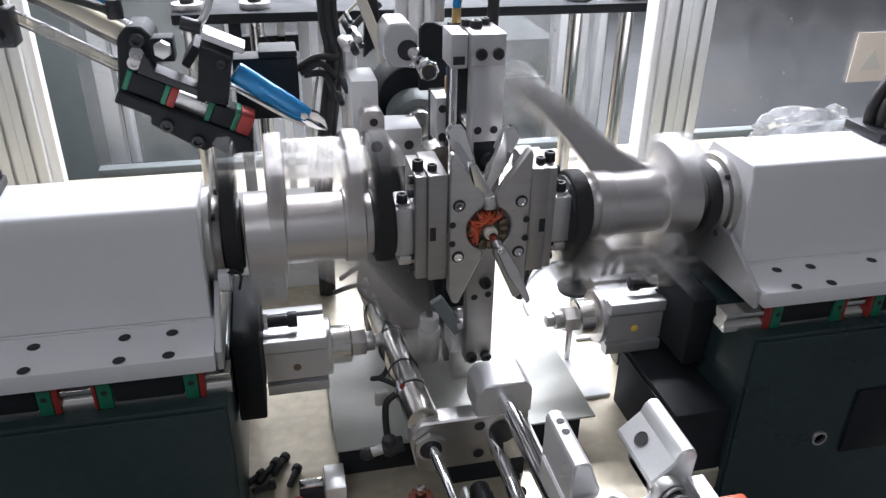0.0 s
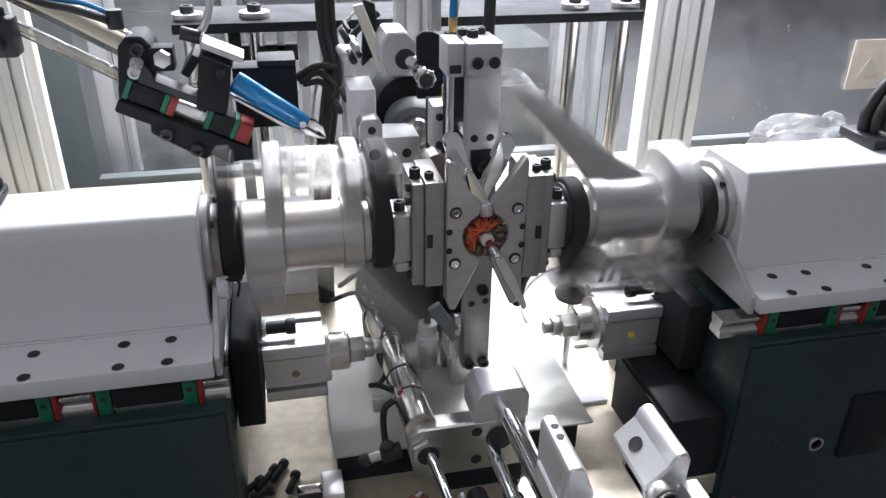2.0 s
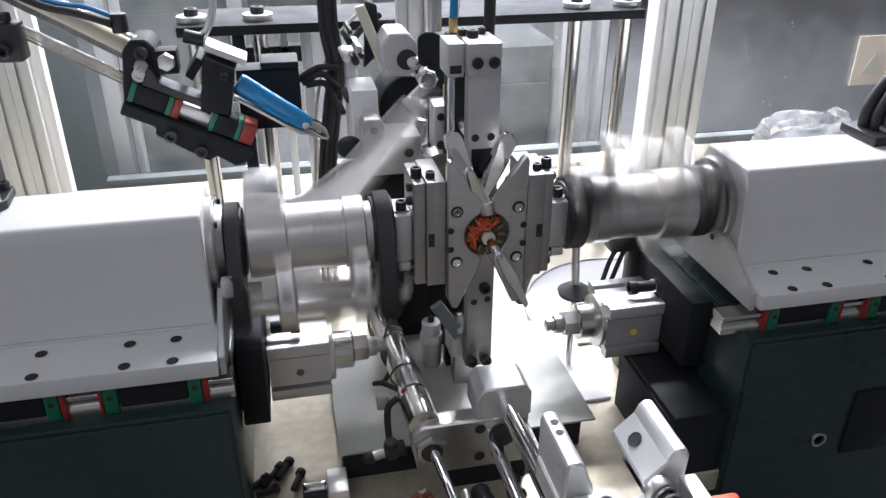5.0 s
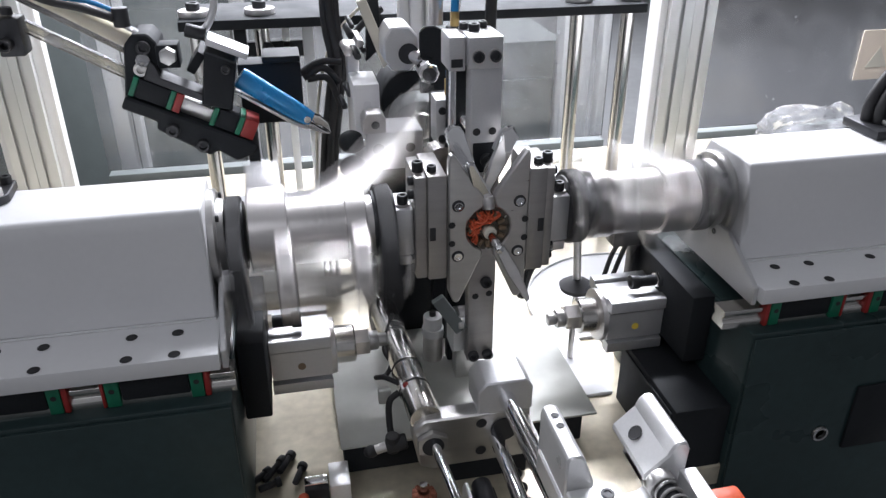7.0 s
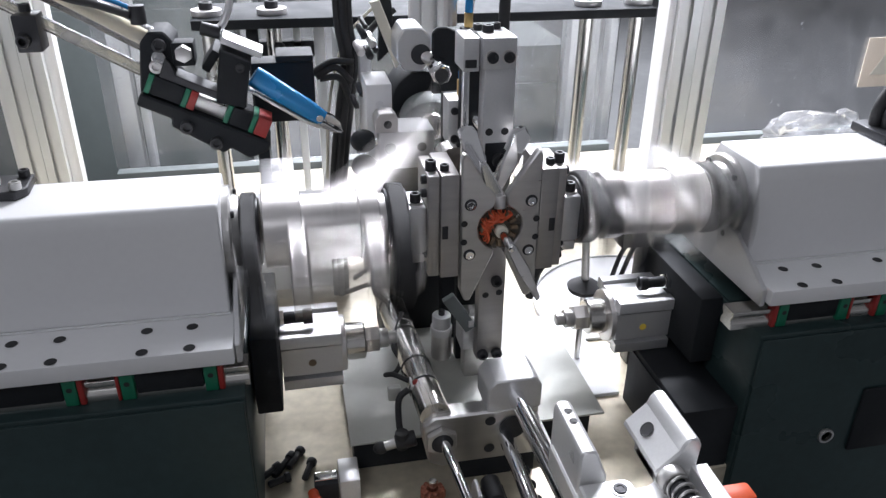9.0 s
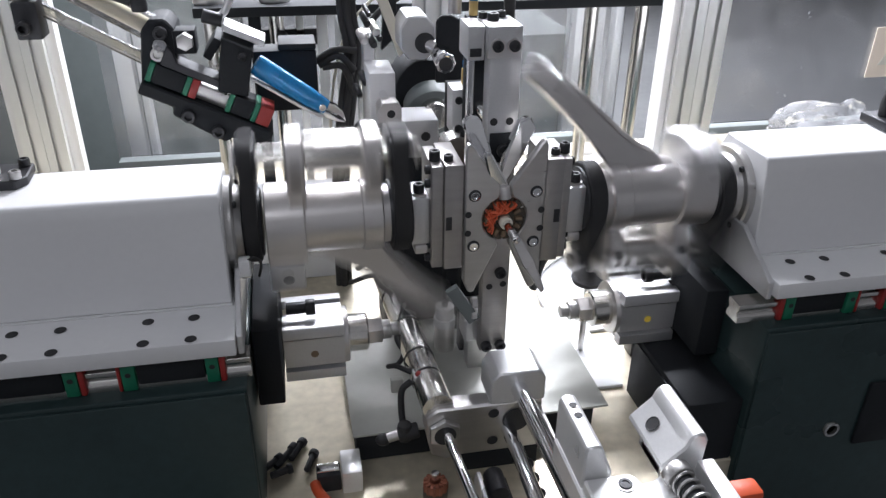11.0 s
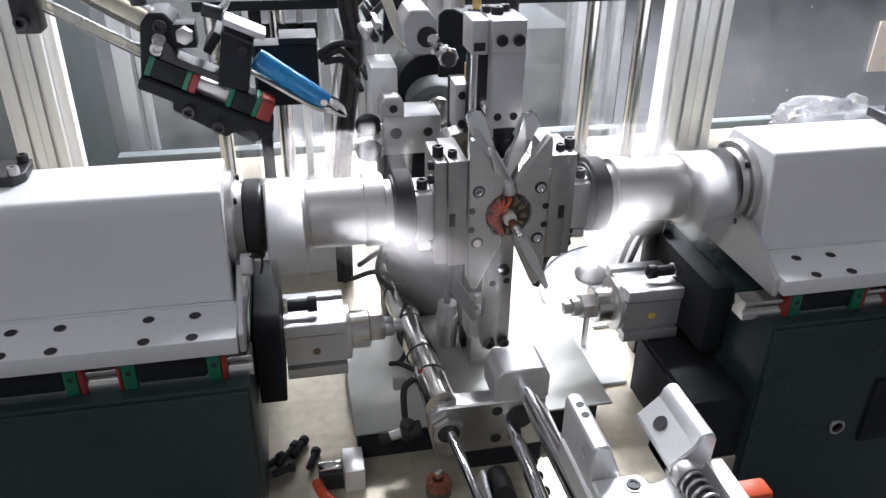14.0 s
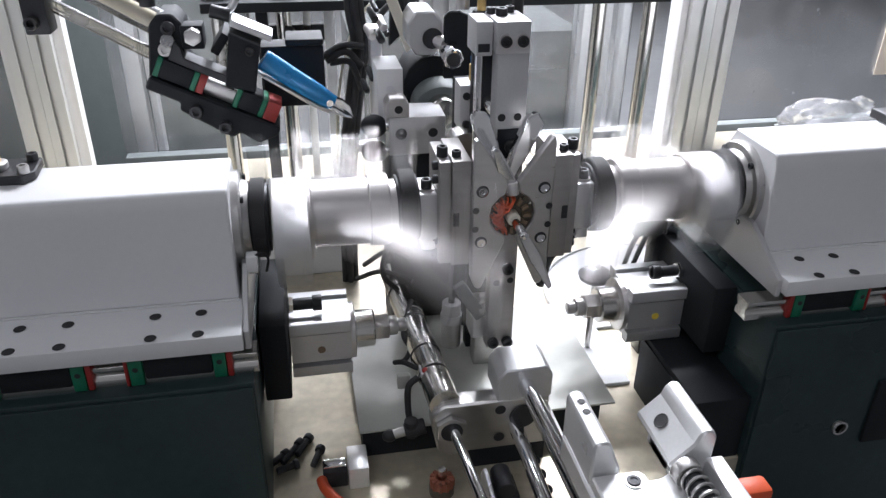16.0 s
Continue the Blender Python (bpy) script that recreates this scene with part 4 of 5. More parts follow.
for z, y in ((1.095, 0.16), (1.064, 0.16)):
    bm = nb(); ball(bm, (-0.112, y, z), 0.0155, 1, 1, 0.85)
    part("ball_knob", bm, BLACK, head, "glossy black ball knob")
    bm = nb(); cyl(bm, (-0.100, y, z), (-0.090, y, z), 0.0075, bev=0.001)
    part("knob_collar", bm, CHROME, head)
for x, z, r in ((-0.100, 1.205, 0.006), (-0.090, 1.195, 0.007), (-0.104, 1.185, 0.007), (-0.093, 1.180, 0.006), (-0.086, 1.187, 0.005), (-0.098, 1.215, 0.004), (-0.104, 1.135, 0.006), (-0.112, 1.12, 0.005)):
    bm = nb(); cyl(bm, (x - 0.004, 0.245, z + 0.004), (x, 0.225, z - 0.004), r * 0.75, seg=12, bev=0.001)
    part("air_fitting", bm, SATIN if r > 0.006 else OXIDE, head)
bm = nb(); box(bm, -0.104, -0.090, 0.25, 0.28, 1.06, 1.185, 0.002)
part("valve_block", bm, ALU, head)
bm = nb(); prism(bm, [(-0.080, 1.16), (-0.058, 1.18), (-0.062, 1.235), (-0.075, 1.24)], "y", 0.262, 0.275, 0.001)
part("black_guard", bm, BLACK, head)
bm = nb(); prism(bm, [(-0.090, 1.235), (-0.078, 1.238), (-0.050, 1.165), (-0.060, 1.155)], "y", 0.248, 0.256, 0.001)
part("diagonal_strip", bm, CREAM, head)
for (x, z), r in (((-0.026, 1.074), 0.007), ((-0.040, 1.062), 0.006), ((-0.020, 1.09), 0.006)):
    bm = nb(); cyl(bm, (x, 0.147, z), (x, 0.128, z - 0.006), r, seg=10, bev=0.001)
    part("spring_boss", bm, STAINLESS, head)

mid = thing("feed_block", "small aluminium block with socket screws and brass fitting", "feed block", (-0.015, 0.11, TOP), move=(0.0105, 0, -0.006))
bm = nb(); box(bm, -0.036, -0.004, 0.095, 0.125, 1.113, 1.164, 0.0015)
part("block", bm, ALU, mid)
for x in (-0.029, -0.012):
    for z in (1.121, 1.152):
        screw(mid, (x, 0.095, z), (0, -1, 0), 0.0042, 0.002)
bm = nb(); cyl(bm, (-0.012, 0.094, 1.152), (-0.003, 0.060, 1.145), 0.0095, bev=0.002)
part("roller_pin", bm, CHROME, mid)
bm = nb(); cyl(bm, (-0.017, 0.112, 1.164), (-0.017, 0.112, 1.182), 0.006, seg=10, bev=0.001)
part("brass_fitting", bm, BRASS, mid)
bm = nb(); cyl(bm, (-0.017, 0.112, 1.182), (-0.017, 0.114, 1.190), 0.0045)
part("blue_collar", bm, BLUE, mid)
bm = nb(); tube(bm, [(-0.017, 0.112, 1.188), (-0.012, 0.118, 1.22), (-0.002, 0.13, 1.28)], 0.0028)
part("clear_hose", bm, TUBECLEAR, mid)
bm = nb(); box(bm, -0.034, -0.008, 0.126, 0.146, TOP + 0.04, 1.16, 0.001)
part("stay", bm, BLACK, mid)
bm = nb(); lathe(bm, [(0.0, 0.0), (0.0, 0.020), (0.02, 0.022), (0.03, 0.018), (0.03, 0.0)], m=Matrix.Translation((-0.032, 0.075, 1.098)) @ Matrix.Rotation(radians(90), 4, "Z"))
part("sleeve", bm, STAINLESS, mid)

# ---- upright bracket over the armature and its counterpart below ----
ub = thing("upper_bracket", "anodised aluminium upright bracket with socket screws", "bracket", (0.0, 0.05, TOP), move=(0.0042, 0, 0.001))
bm = nb(); box(bm, -0.0075, 0.0245, 0.030, 0.052, 1.065, 1.207, 0.0015)
u1 = part("column", bm, ALU, ub)
bm = nb(); box(bm, -0.0115, 0.0225, 0.024, 0.074, 1.207, 1.2375, 0.0015)
part("head_block", bm, ALU, ub)
bm = nb(); box(bm, -0.0285, -0.0120, 0.034, 0.074, 1.203, 1.236, 0.0015)
part("side_block", bm, ALU, ub)
# uncut slot: a thin dark box whose colour stands for its shade
bm = nb(); box(bm, -0.0265, -0.0150, 0.033, 0.0345, 1.207, 1.215, 0.0005)
part("slot", bm, OXIDE, ub)
for x in (-0.002, 0.0145):
    bm = nb(); cyl(bm, (x, 0.0245, 1.219), (x, 0.0225, 1.219), 0.0072)
    part("washer", bm, SATIN, ub)
    screw(ub, (x, 0.0230, 1.219), (0, -1, 0), 0.0056, 0.003)
    hole(ub, (x + 0.001, 0.030, 1.142), (0, -1, 0), 0.0036)
bm = nb(); box(bm, -0.0045, 0.0195, 0.0285, 0.031, 1.098, 1.130, 0.0005)
part("insert", bm, BLACK, ub)
screw(ub, (0.010, 0.028, 1.112), (0, -1, 0), 0.0075, 0.006)
screw(ub, (0.0, 0.052, 1.2375), (0, 0, 1), 0.0058, 0.007)
screw(ub, (-0.008, 0.062, 1.2375), (0, 0, 1), 0.0045, 0.006)
screw(ub, (0.012, 0.066, 1.2375), (0, 0, 1), 0.0045, 0.006)
bm = nb(); cyl(bm, (-0.0225, 0.047, 1.10), (-0.0225, 0.047, 1.205), 0.004)
part("guide_pin", bm, CHROME, ub)
bm = nb(); cyl(bm, (-0.028, 0.10, 1.235), (-0.028, 0.10, 1.29), 0.007)
part("piston", bm, SATIN, ub)
bm = nb(); cyl(bm, (-0.012, 0.085, 1.236), (-0.012, 0.085, 1.250), 0.0045, seg=10)
part("brass_fitting", bm, BRASS, ub)
bm = nb(); cyl(bm, (-0.012, 0.085, 1.250), (-0.011, 0.087, 1.268), 0.004)
part("blue_collar", bm, BLUE, ub)
bm = nb(); box(bm, -0.020, 0.020, 0.076, 0.092, TOP + 0.04, 1.236, 0.002)
part("back_stand", bm, BLACK, ub)
bm = nb(); tube(bm, [(0.032, 0.09, 1.30), (0.031, 0.09, 1.22), (0.033, 0.088, 1.15), (0.026, 0.09, 1.08), (0.02, 0.09, 1.0)], 0.006)
solo("cable", bm, RUBBER, "thick black cable behind the upright bracket", "cable", group="cable bundle")

lb = thing("lower_bracket", "grey steel lower bracket with two socket screws", "bracket", (-0.005, 0.01, 0.83), move=(0.009, 0, 0.0055))
bm = nb(); box(bm, -0.0205, 0.0085, -0.008, 0.008, 0.884, 1.035, 0.0015)
part("upright", bm, GREYSTEEL, lb)
bm = nb(); prism(bm, [(-0.034, 0.886), (0.0125, 0.886), (0.0125, 0.916), (-0.034, 0.916)], "y", 0.009, 0.040, 0.002)
part("cross_block", bm, ALU, lb)
for x in (-0.014, 0.002):
    screw(lb, (x, -0.008, 0.892), (0, -1, 0), 0.006, 0.006)
screw(lb, (-0.002, -0.008, 0.985), (0, -1, 0), 0.006, 0.006)
hole(lb, (-0.013, -0.008, 0.968), (0, -1, 0), 0.0032)
hole(lb, (0.002, -0.008, 0.97), (0, -1, 0), 0.0032)
bm = nb(); box(bm, -0.022, 0.002, 0.041, 0.062, 0.8245, 0.914, 0.001)
part("pedestal", bm, STEEL, lb)
M = Matrix.Translation((-0.042, 0.0, 0.948)) @ Euler((0, radians(-32), 0)).to_matrix().to_4x4()
bm = nb(); box(bm, -0.007, 0.007, -0.004, 0.004, -0.030, 0.020, 0.001, M)
part("dark_blade", bm, CRATE, lb)
for z in (0.945, 0.930):
    screw(lb, (-0.024, 0.0, z), (-1, 0, 0), 0.006, 0.006, STEEL)

puck = thing("white_puck", "white round turned knob standing in a cup", "knob", (-0.034, 0.09, 0.83), move=(0.0026, 0, -0.006))
bm = nb(); cyl(bm, (-0.034, 0.09, 0.880), (-0.034, 0.09, 0.897), 0.0115, bev=0.001)
cyl(bm, (-0.034, 0.09, 0.870), (-0.034, 0.09, 0.881), 0.0135, bev=0.001)
part("knob", bm, WHITE, puck)
bm = nb(); cyl(bm, (-0.034, 0.09, 0.83), (-0.034, 0.09, 0.870), 0.0125, bev=0.001)
part("stem", bm, SATIN, puck)
bm = nb(); cyl(bm, (-0.034, 0.09, 0.896), (-0.034, 0.09, 0.903), 0.004)
part("pin", bm, OXIDE, puck)



# ---- transfer cylinder and brackets on the table ----
tc = thing("transfer_cylinder", "long stainless air cylinder held in a steel bracket", "pneumatic cylinder", (-0.085, 0.05, TOP), move=(0.0075, -0.006, -0.004))
a, b = Vector((-0.0795, -0.074, 0.8820)), Vector((-0.098, 0.196, 0.884))
bm = nb(); cyl(bm, a, b, 0.0165, seg=36, bev=0.001)
part("barrel", bm, STAINLESS, tc)
for f in (0.17, 0.31, 0.54, 0.79):
    c, d = a.lerp(b, f), a.lerp(b, f + 0.008)
    bm = nb(); cyl(bm, c, d, 0.0172, seg=36)
    part("clip_band", bm, RUBBER if f > 0.2 else OXIDE, tc)
bm = nb(); box(bm, -0.098, -0.086, -0.035, -0.018, 0.884, 0.893, 0.001)
part("sensor", bm, ALU, tc)
bm = nb(); ball(bm, (-0.092, -0.030, 0.893), 0.0042)
part("sensor_light", bm, RED, tc)
screw(tc, (-0.088, -0.040, 0.884), (0, -0.6, 0.8), 0.0045, 0.006)
bm = nb(); tube(bm, [(-0.094, -0.02, 0.886), (-0.112, -0.005, 0.888), (-0.120, 0.01, 0.878), (-0.108, 0.02, 0.872), (-0.100, 0.03, 0.880), (-0.105, 0.05, 0.89), (-0.088, 0.10, 0.90)], 0.0028)
part("sensor_lead", bm, RUBBER, tc)
bm = nb(); tube(bm, [(-0.100, -0.028, 0.884), (-0.111, -0.032, 0.876), (-0.113, -0.04, 0.855), (-0.112, -0.052, 0.838)], 0.0036)
part("air_hose", bm, RUBBER, tc)
bm = nb(); box(bm, -0.122, -0.108, -0.026, -0.018, 0.868, 0.886, 0.002)
part("lead_tag", bm, SHEET, tc)
bm = nb(); cyl(bm, (-0.098, -0.062, 0.846), (-0.120, -0.062, 0.842), 0.0085, bev=0.002)
cyl(bm, (-0.113, -0.062, 0.835), (-0.113, -0.062, 0.856), 0.0075, bev=0.002)
part("elbow", bm, RUBBER, tc)
bm = nb(); cyl(bm, (-0.120, -0.062, 0.842), (-0.132, -0.063, 0.840), 0.0052)
part("elbow_collar", bm, STEEL, tc)
bm = nb(); ball(bm, (-0.136, -0.063, 0.839), 0.0075, 1.1, 0.9, 0.9)
part("elbow_knob", bm, RUBBER, tc)

sb = thing("slide_bracket", "grey steel slide bracket with a chamfered top block", "bracket", (-0.04, -0.075, TOP), move=(0.0180, 0, 0.0))
bm = nb()
prism(bm, [(-0.104, 0.852), (-0.104, 0.870), (-0.092, 0.8795), (0.020, 0.8795), (0.020, 0.815), (-0.070, 0.815), (-0.082, 0.812), (-0.098, 0.820)], "y", -0.086, -0.064, 0.002)
p = part("plate", bm, STEEL, sb)
for x, z in ((-0.0325, 0.8675), (-0.0325, 0.831), (0.006, 0.8675)):
    hole(sb, (x, -0.086, z), (0, -1, 0), 0.0052)
bm = nb(); cyl(bm, (-0.085, -0.0862, 0.852), (-0.085, -0.094, 0.852), 0.0175, seg=6, bev=0.0015)
part("hex_nut", bm, STEEL, sb)
bm = nb(); cyl(bm, (-0.085, -0.0938, 0.852), (-0.085, -0.0945, 0.852), 0.0115)
part("gland", bm, OXIDE, sb)
bm = nb(); prism(bm, [(-0.037, 0.880), (0.021, 0.880), (0.021, 0.908), (0.014, 0.918), (-0.029, 0.918), (-0.037, 0.908)], "y", -0.088, -0.045, 0.0015)
part("top_block", bm, ALU, sb)
# bore not cut, a dark disc on the plate gives its shade by colour
bm = nb(); cyl(bm, (-0.008, -0.0865, 0.856), (-0.008, -0.0878, 0.856), 0.0145)
part("bore", bm, OXIDE, sb)
bm = nb(); box(bm, -0.07, 0.02, -0.084, -0.066, TOP, 0.815, 0.001)
part("foot", bm, BLACK, sb)

rods = thing("slide_rods", "polished steel slide rods reaching out from the bracket", "guide rods", (-0.03, -0.3, 0.84), move=(0.0180, 0, 0.015))
for x0, z0, x1, z1, r, mm in ((-0.085, 0.8395, -0.055, 0.8395, 0.0052, CHROME), (-0.0075, 0.882, 0.004, 0.882, 0.0088, CHROME), (-0.016, 0.830, -0.016, 0.830, 0.0078, CHROME)):
    bm = nb(); cyl(bm, (x0, -0.075, z0), (x1, -0.47, z1), r, seg=28)
    part("rod", bm, mm, rods)
bm = nb(); box(bm, -0.10, 0.03, -0.49, -0.47, TOP, 0.90, 0.002)
part("end_plate", bm, STEEL, rods)
bm = nb(); box(bm, 0.012, 0.016, -0.46, -0.09, 0.845, 0.862, 0.0005)
part("guide_strip", bm, STEEL, rods)
lug = thing("clear_lug", "bright bent sheet lug beside the slide rods", "sheet lug", (-0.055, -0.15, TOP), move=(0.0164, -0.007, 0))
bm = nb(); prism(bm, [(-0.20, TOP), (-0.135, TOP), (-0.135, 0.84), (-0.142, 0.852), (-0.152, 0.852), (-0.20, 0.845)], "x", -0.064, -0.060, 0.0008)
part("sheet", bm, JAW, lug)
bm = nb(); cyl(bm, (-0.044, -0.13, 0.835), (-0.044, -0.16, 0.835), 0.010, bev=0.002)
part("black_boss", bm, OXIDE, lug)
bm = nb(); box(bm, -0.058, -0.030, -0.16, -0.13, TOP, 0.828, 0.001)
part("block", bm, OXIDE, lug)
for y in (-0.125, -0.145, -0.165):
    screw(lug, (-0.006, y, 0.835), (0, -0.5, 0.85), 0.0055, 0.006)

# ---- gripper carriage near the front: two jaws on a forked base ----
gr = thing("gripper", "polished steel gripper with two sloping jaws", "gripper", (0.0, -0.33, 0.90), move=(0.0245, 0.005, 0))
Y0, Y1 = -0.334, -0.278
bm = nb()
prism(bm, [(-0.047, 0.985), (-0.026, 0.985), (-0.026, 1.018), (-0.030, 1.028), (-0.0345, 1.040), (-0.0375, 1.0425), (-0.0445, 1.0425), (-0.047, 1.039)], "y", Y0, Y1, 0.0015)
j = part("jaw", bm, JAW, gr)
for y in (-0.291, -0.302):
    hole(j, (-0.041, y, 1.0425), (0, 0, 1), 0.0026)
hole(j, (-0.028, -0.312, 1.024), (1, 0, 0.3), 0.002)
bm = nb()
prism(bm, [(0.022, 0.985), (0.040, 0.985), (0.042, 1.034), (0.039, 1.0405), (0.033, 1.0415), (0.0285, 1.038), (0.026, 1.031), (0.010, 1.0155), (0.0105, 1.011), (0.022, 1.004)], "y", Y0, Y1, 0.0015)
j = part("jaw", bm, JAW, gr)
hole(j, (0.0182, -0.300, 1.0238), (-0.70, 0, 0.72), 0.0052)
bm = nb()
arc = rounded((-0.00175, -0.312), 0.02375, 0, 180, 10)
prism(bm, [(-0.049, -0.282), (-0.049, -0.43), (0.050, -0.43), (0.050, -0.35), (0.045, -0.335), (0.042, -0.282), (0.022, -0.282), (0.022, -0.312)] + [(x, 2 * -0.312 - y) for x, y in arc[1:-1]] + [(-0.0255, -0.312), (-0.0255, -0.282)], "z", 0.985, 1.006, 0.0015)
part("fork_base", bm, JAW, gr)
bm = nb(); prism(bm, [(-0.047, -0.43), (-0.014, -0.43), (-0.010, -0.340), (-0.014, -0.3355), (-0.047, -0.3355)], "z", 1.0065, 1.0165, 0.0015)
pd = part("pad", bm, JAW, gr)
bm = nb(); cyl(bm, (-0.021, -0.345, 1.0165), (-0.021, -0.345, 1.0172), 0.0068)
part("counterbore", bm, STEEL, pd)
screw(gr, (-0.021, -0.345, 1.0170), (0, 0, 1), 0.0048, 0.001)
bm = nb(); cyl(bm, (0.020, -0.340, 1.013), (0.025, -0.43, 1.013), 0.0068)
part("spring_rod", bm, OXIDE, gr)
bm = nb()
pts = [(0.0205 + 0.005 * (k / 90) + 0.0082 * math.cos(k * 0.75), -0.345 - 0.07 * k / 90, 1.013 + 0.0082 * math.sin(k * 0.75)) for k in range(91)]
tube(bm, pts, 0.0013, 6, 2)
part("spring", bm, STEEL, gr)
bm = nb(); cyl(bm, (0.0195, -0.3355, 1.013), (0.0202, -0.345, 1.013), 0.0105, bev=0.001)
part("spring_cap", bm, STEEL, gr)
bm = nb(); box(bm, 0.0345, 0.047, -0.43, -0.336, 1.0065, 1.020, 0.001)
part("side_bar", bm, JAW, gr)
bm = nb(); box(bm, 0.050, 0.076, -0.360, -0.344, 0.996, 1.006, 0.003)
part("orange_handle", bm, ORANGE, gr, "orange-red plastic handle tab")
bm = nb(); box(bm, -0.045, 0.045, -0.43, -0.36, 0.895, 0.985, 0.003)
part("carriage_body", bm, OXIDE, gr)

# ---- loose things on the table ----
vise = thing("steel_block", "small bright steel block lying on the table", "steel block", (-0.175, -0.05, TOP), move=(0.0115, -0.01, 0))
bm = nb(); box(bm, -0.186, -0.165, -0.084, -0.048, TOP, TOP + 0.028, 0.0015)
part("block", bm, JAW, vise)
bm = nb(); box(bm, -0.212, -0.187, -0.078, -0.058, TOP, TOP + 0.022, 0.0015)
part("side_block", bm, OXIDE, vise)
bm = nb(); box(bm, -0.211, -0.188, -0.074, -0.062, TOP + 0.0225, TOP + 0.026, 0.001)
part("bright_cap", bm, CHROME, vise)
bm = nb(); tube(bm, [(-0.214, -0.078, TOP + 0.014), (-0.211, -0.090, TOP + 0.014), (-0.202, -0.104, TOP + 0.012), (-0.188, -0.118, TOP + 0.010)], 0.0055)
part("red_lever", bm, ORANGE, vise)
random.seed(5)
for i, (x, y, L, a) in enumerate(((-0.262, -0.010, 0.030, 40), (-0.245, 0.0, 0.034, 55), (-0.232, 0.008, 0.028, 62), (-0.218, -0.012, 0.026, 70), (-0.250, -0.022, 0.022, 20))):
    d = Vector((math.cos(radians(a)), math.sin(radians(a)), 0)) * L / 2
    c = Vector((x, y, TOP + 0.0057))
    bm = nb(); cyl(bm, c - d, c + d, 0.0038, seg=8, bev=0.001)
    cyl(bm, c + d * 0.7, c + d * 1.2, 0.0056, seg=12, bev=0.001)
    solo("loose_screw", bm, OXIDE, "black screw lying loose on the steel table", "screw", group="loose screws", move=(0.012, -0.034, 0))
arm2 = thing("finished_armature", "small armature with copper-red windings lying on the table", "armature", (-0.10, -0.085, TOP), move=(0.019, -0.028, 0))
bm = nb(); cyl(bm, (-0.10, -0.085, TOP), (-0.10, -0.085, TOP + 0.012), 0.013, bev=0.001)
part("core", bm, LAMIN, arm2)
for k in range(12):
    q = radians(30 * k)
    bm = nb(); box(bm, -0.0022, 0.0022, 0.006, 0.0125, 0.012, 0.021, 0.001, Matrix.Translation((-0.10, -0.085, TOP)) @ Matrix.Rotation(q, 4, "Z"))
    part("coil", bm, COIL, arm2)
bm = nb(); cyl(bm, (-0.10, -0.085, TOP + 0.012), (-0.10, -0.085, TOP + 0.032), 0.004)
part("shaft", bm, CHROME, arm2)

# ---- fittings on the housings ----
gl = thing("connector_plate", "black connector plate with screws and brass fitting on the housing", "connector", (-0.455, 0.02, 1.121), move=(0.003, -0.012, -0.0018))
bm = nb(); prism(bm, [(-0.48, 0.0), (-0.438, -0.002), (-0.430, 0.010), (-0.432, 0.042), (-0.48, 0.042)], "z", 1.1215, 1.130, 0.001)
part("plate", bm, OXIDE, gl)
screw(gl, (-0.438, 0.006, 1.130), (0, 0, 1), 0.005, 0.007, STEEL)
screw(gl, (-0.438, 0.035, 1.130), (0, 0, 1), 0.005, 0.007)
bm = nb(); cyl(bm, (-0.466, 0.018, 1.130), (-0.466, 0.018, 1.136), 0.0125, seg=20, bev=0.001)
part("flange", bm, STEEL, gl)
bm = nb(); cyl(bm, (-0.466, 0.018, 1.136), (-0.466, 0.018, 1.158), 0.0075, seg=10, bev=0.001)
part("brass_fitting", bm, BRASS, gl)
bm = nb(); tube(bm, [(-0.466, 0.018, 1.156), (-0.467, 0.018, 1.172), (-0.475, 0.018, 1.184), (-0.495, 0.02, 1.188)], 0.005)
part("hose", bm, RUBBER, gl)
g2 = thing("cable_gland", "black cable gland plate with thick cables on the housing", "cable gland", (0.46, 0.0, 1.117), move=(-0.004, 0.004, 0.0025))
bm = nb(); box(bm, 0.432, 0.52, -0.025, 0.032, 1.1175, 1.128, 0.002)
part("plate", bm, OXIDE, g2)
bm = nb(); box(bm, 0.45, 0.50, -0.018, 0.024, 1.1285, 1.134, 0.001)
part("cap", bm, SATIN, g2)
for k in range(3):
    bm = nb(); tube(bm, [(0.446 + 0.006 * k, 0.012 - 0.012 * k, 1.126), (0.446 + 0.006 * k, 0.012 - 0.012 * k, 1.15), (0.462 + 0.006 * k, 0.012 - 0.012 * k, 1.18), (0.49 + 0.005 * k, 0.012 - 0.012 * k, 1.20), (0.56, 0.01 - 0.01 * k, 1.22)], 0.0065)
    part("cable", bm, RUBBER, g2)

# ---- small sensor with its lead by the housing's end ----
tab = thing("proximity_sensor", "small white proximity sensor with a thin black lead", "sensor", (-0.2477, -0.05, 1.0378))
bm = nb(); box(bm, -0.2532, -0.2432, -0.056, -0.044, 1.0378, 1.0538, 0.001)
part("body", bm, WHITE, tab)
bm = nb(); tube(bm, [(-0.2447, -0.052, 1.0528), (-0.2387, -0.055, 1.0568), (-0.2337, -0.05, 1.0478), (-0.2367, -0.045, 1.0318)], 0.0013, 8, 6)
part("lead", bm, RUBBER, tab)
bm = nb(); box(bm, -0.2518, -0.2437, -0.054, -0.046, 1.0353, 1.0376, 0.0006)
part("bracket", bm, STEEL, tab)

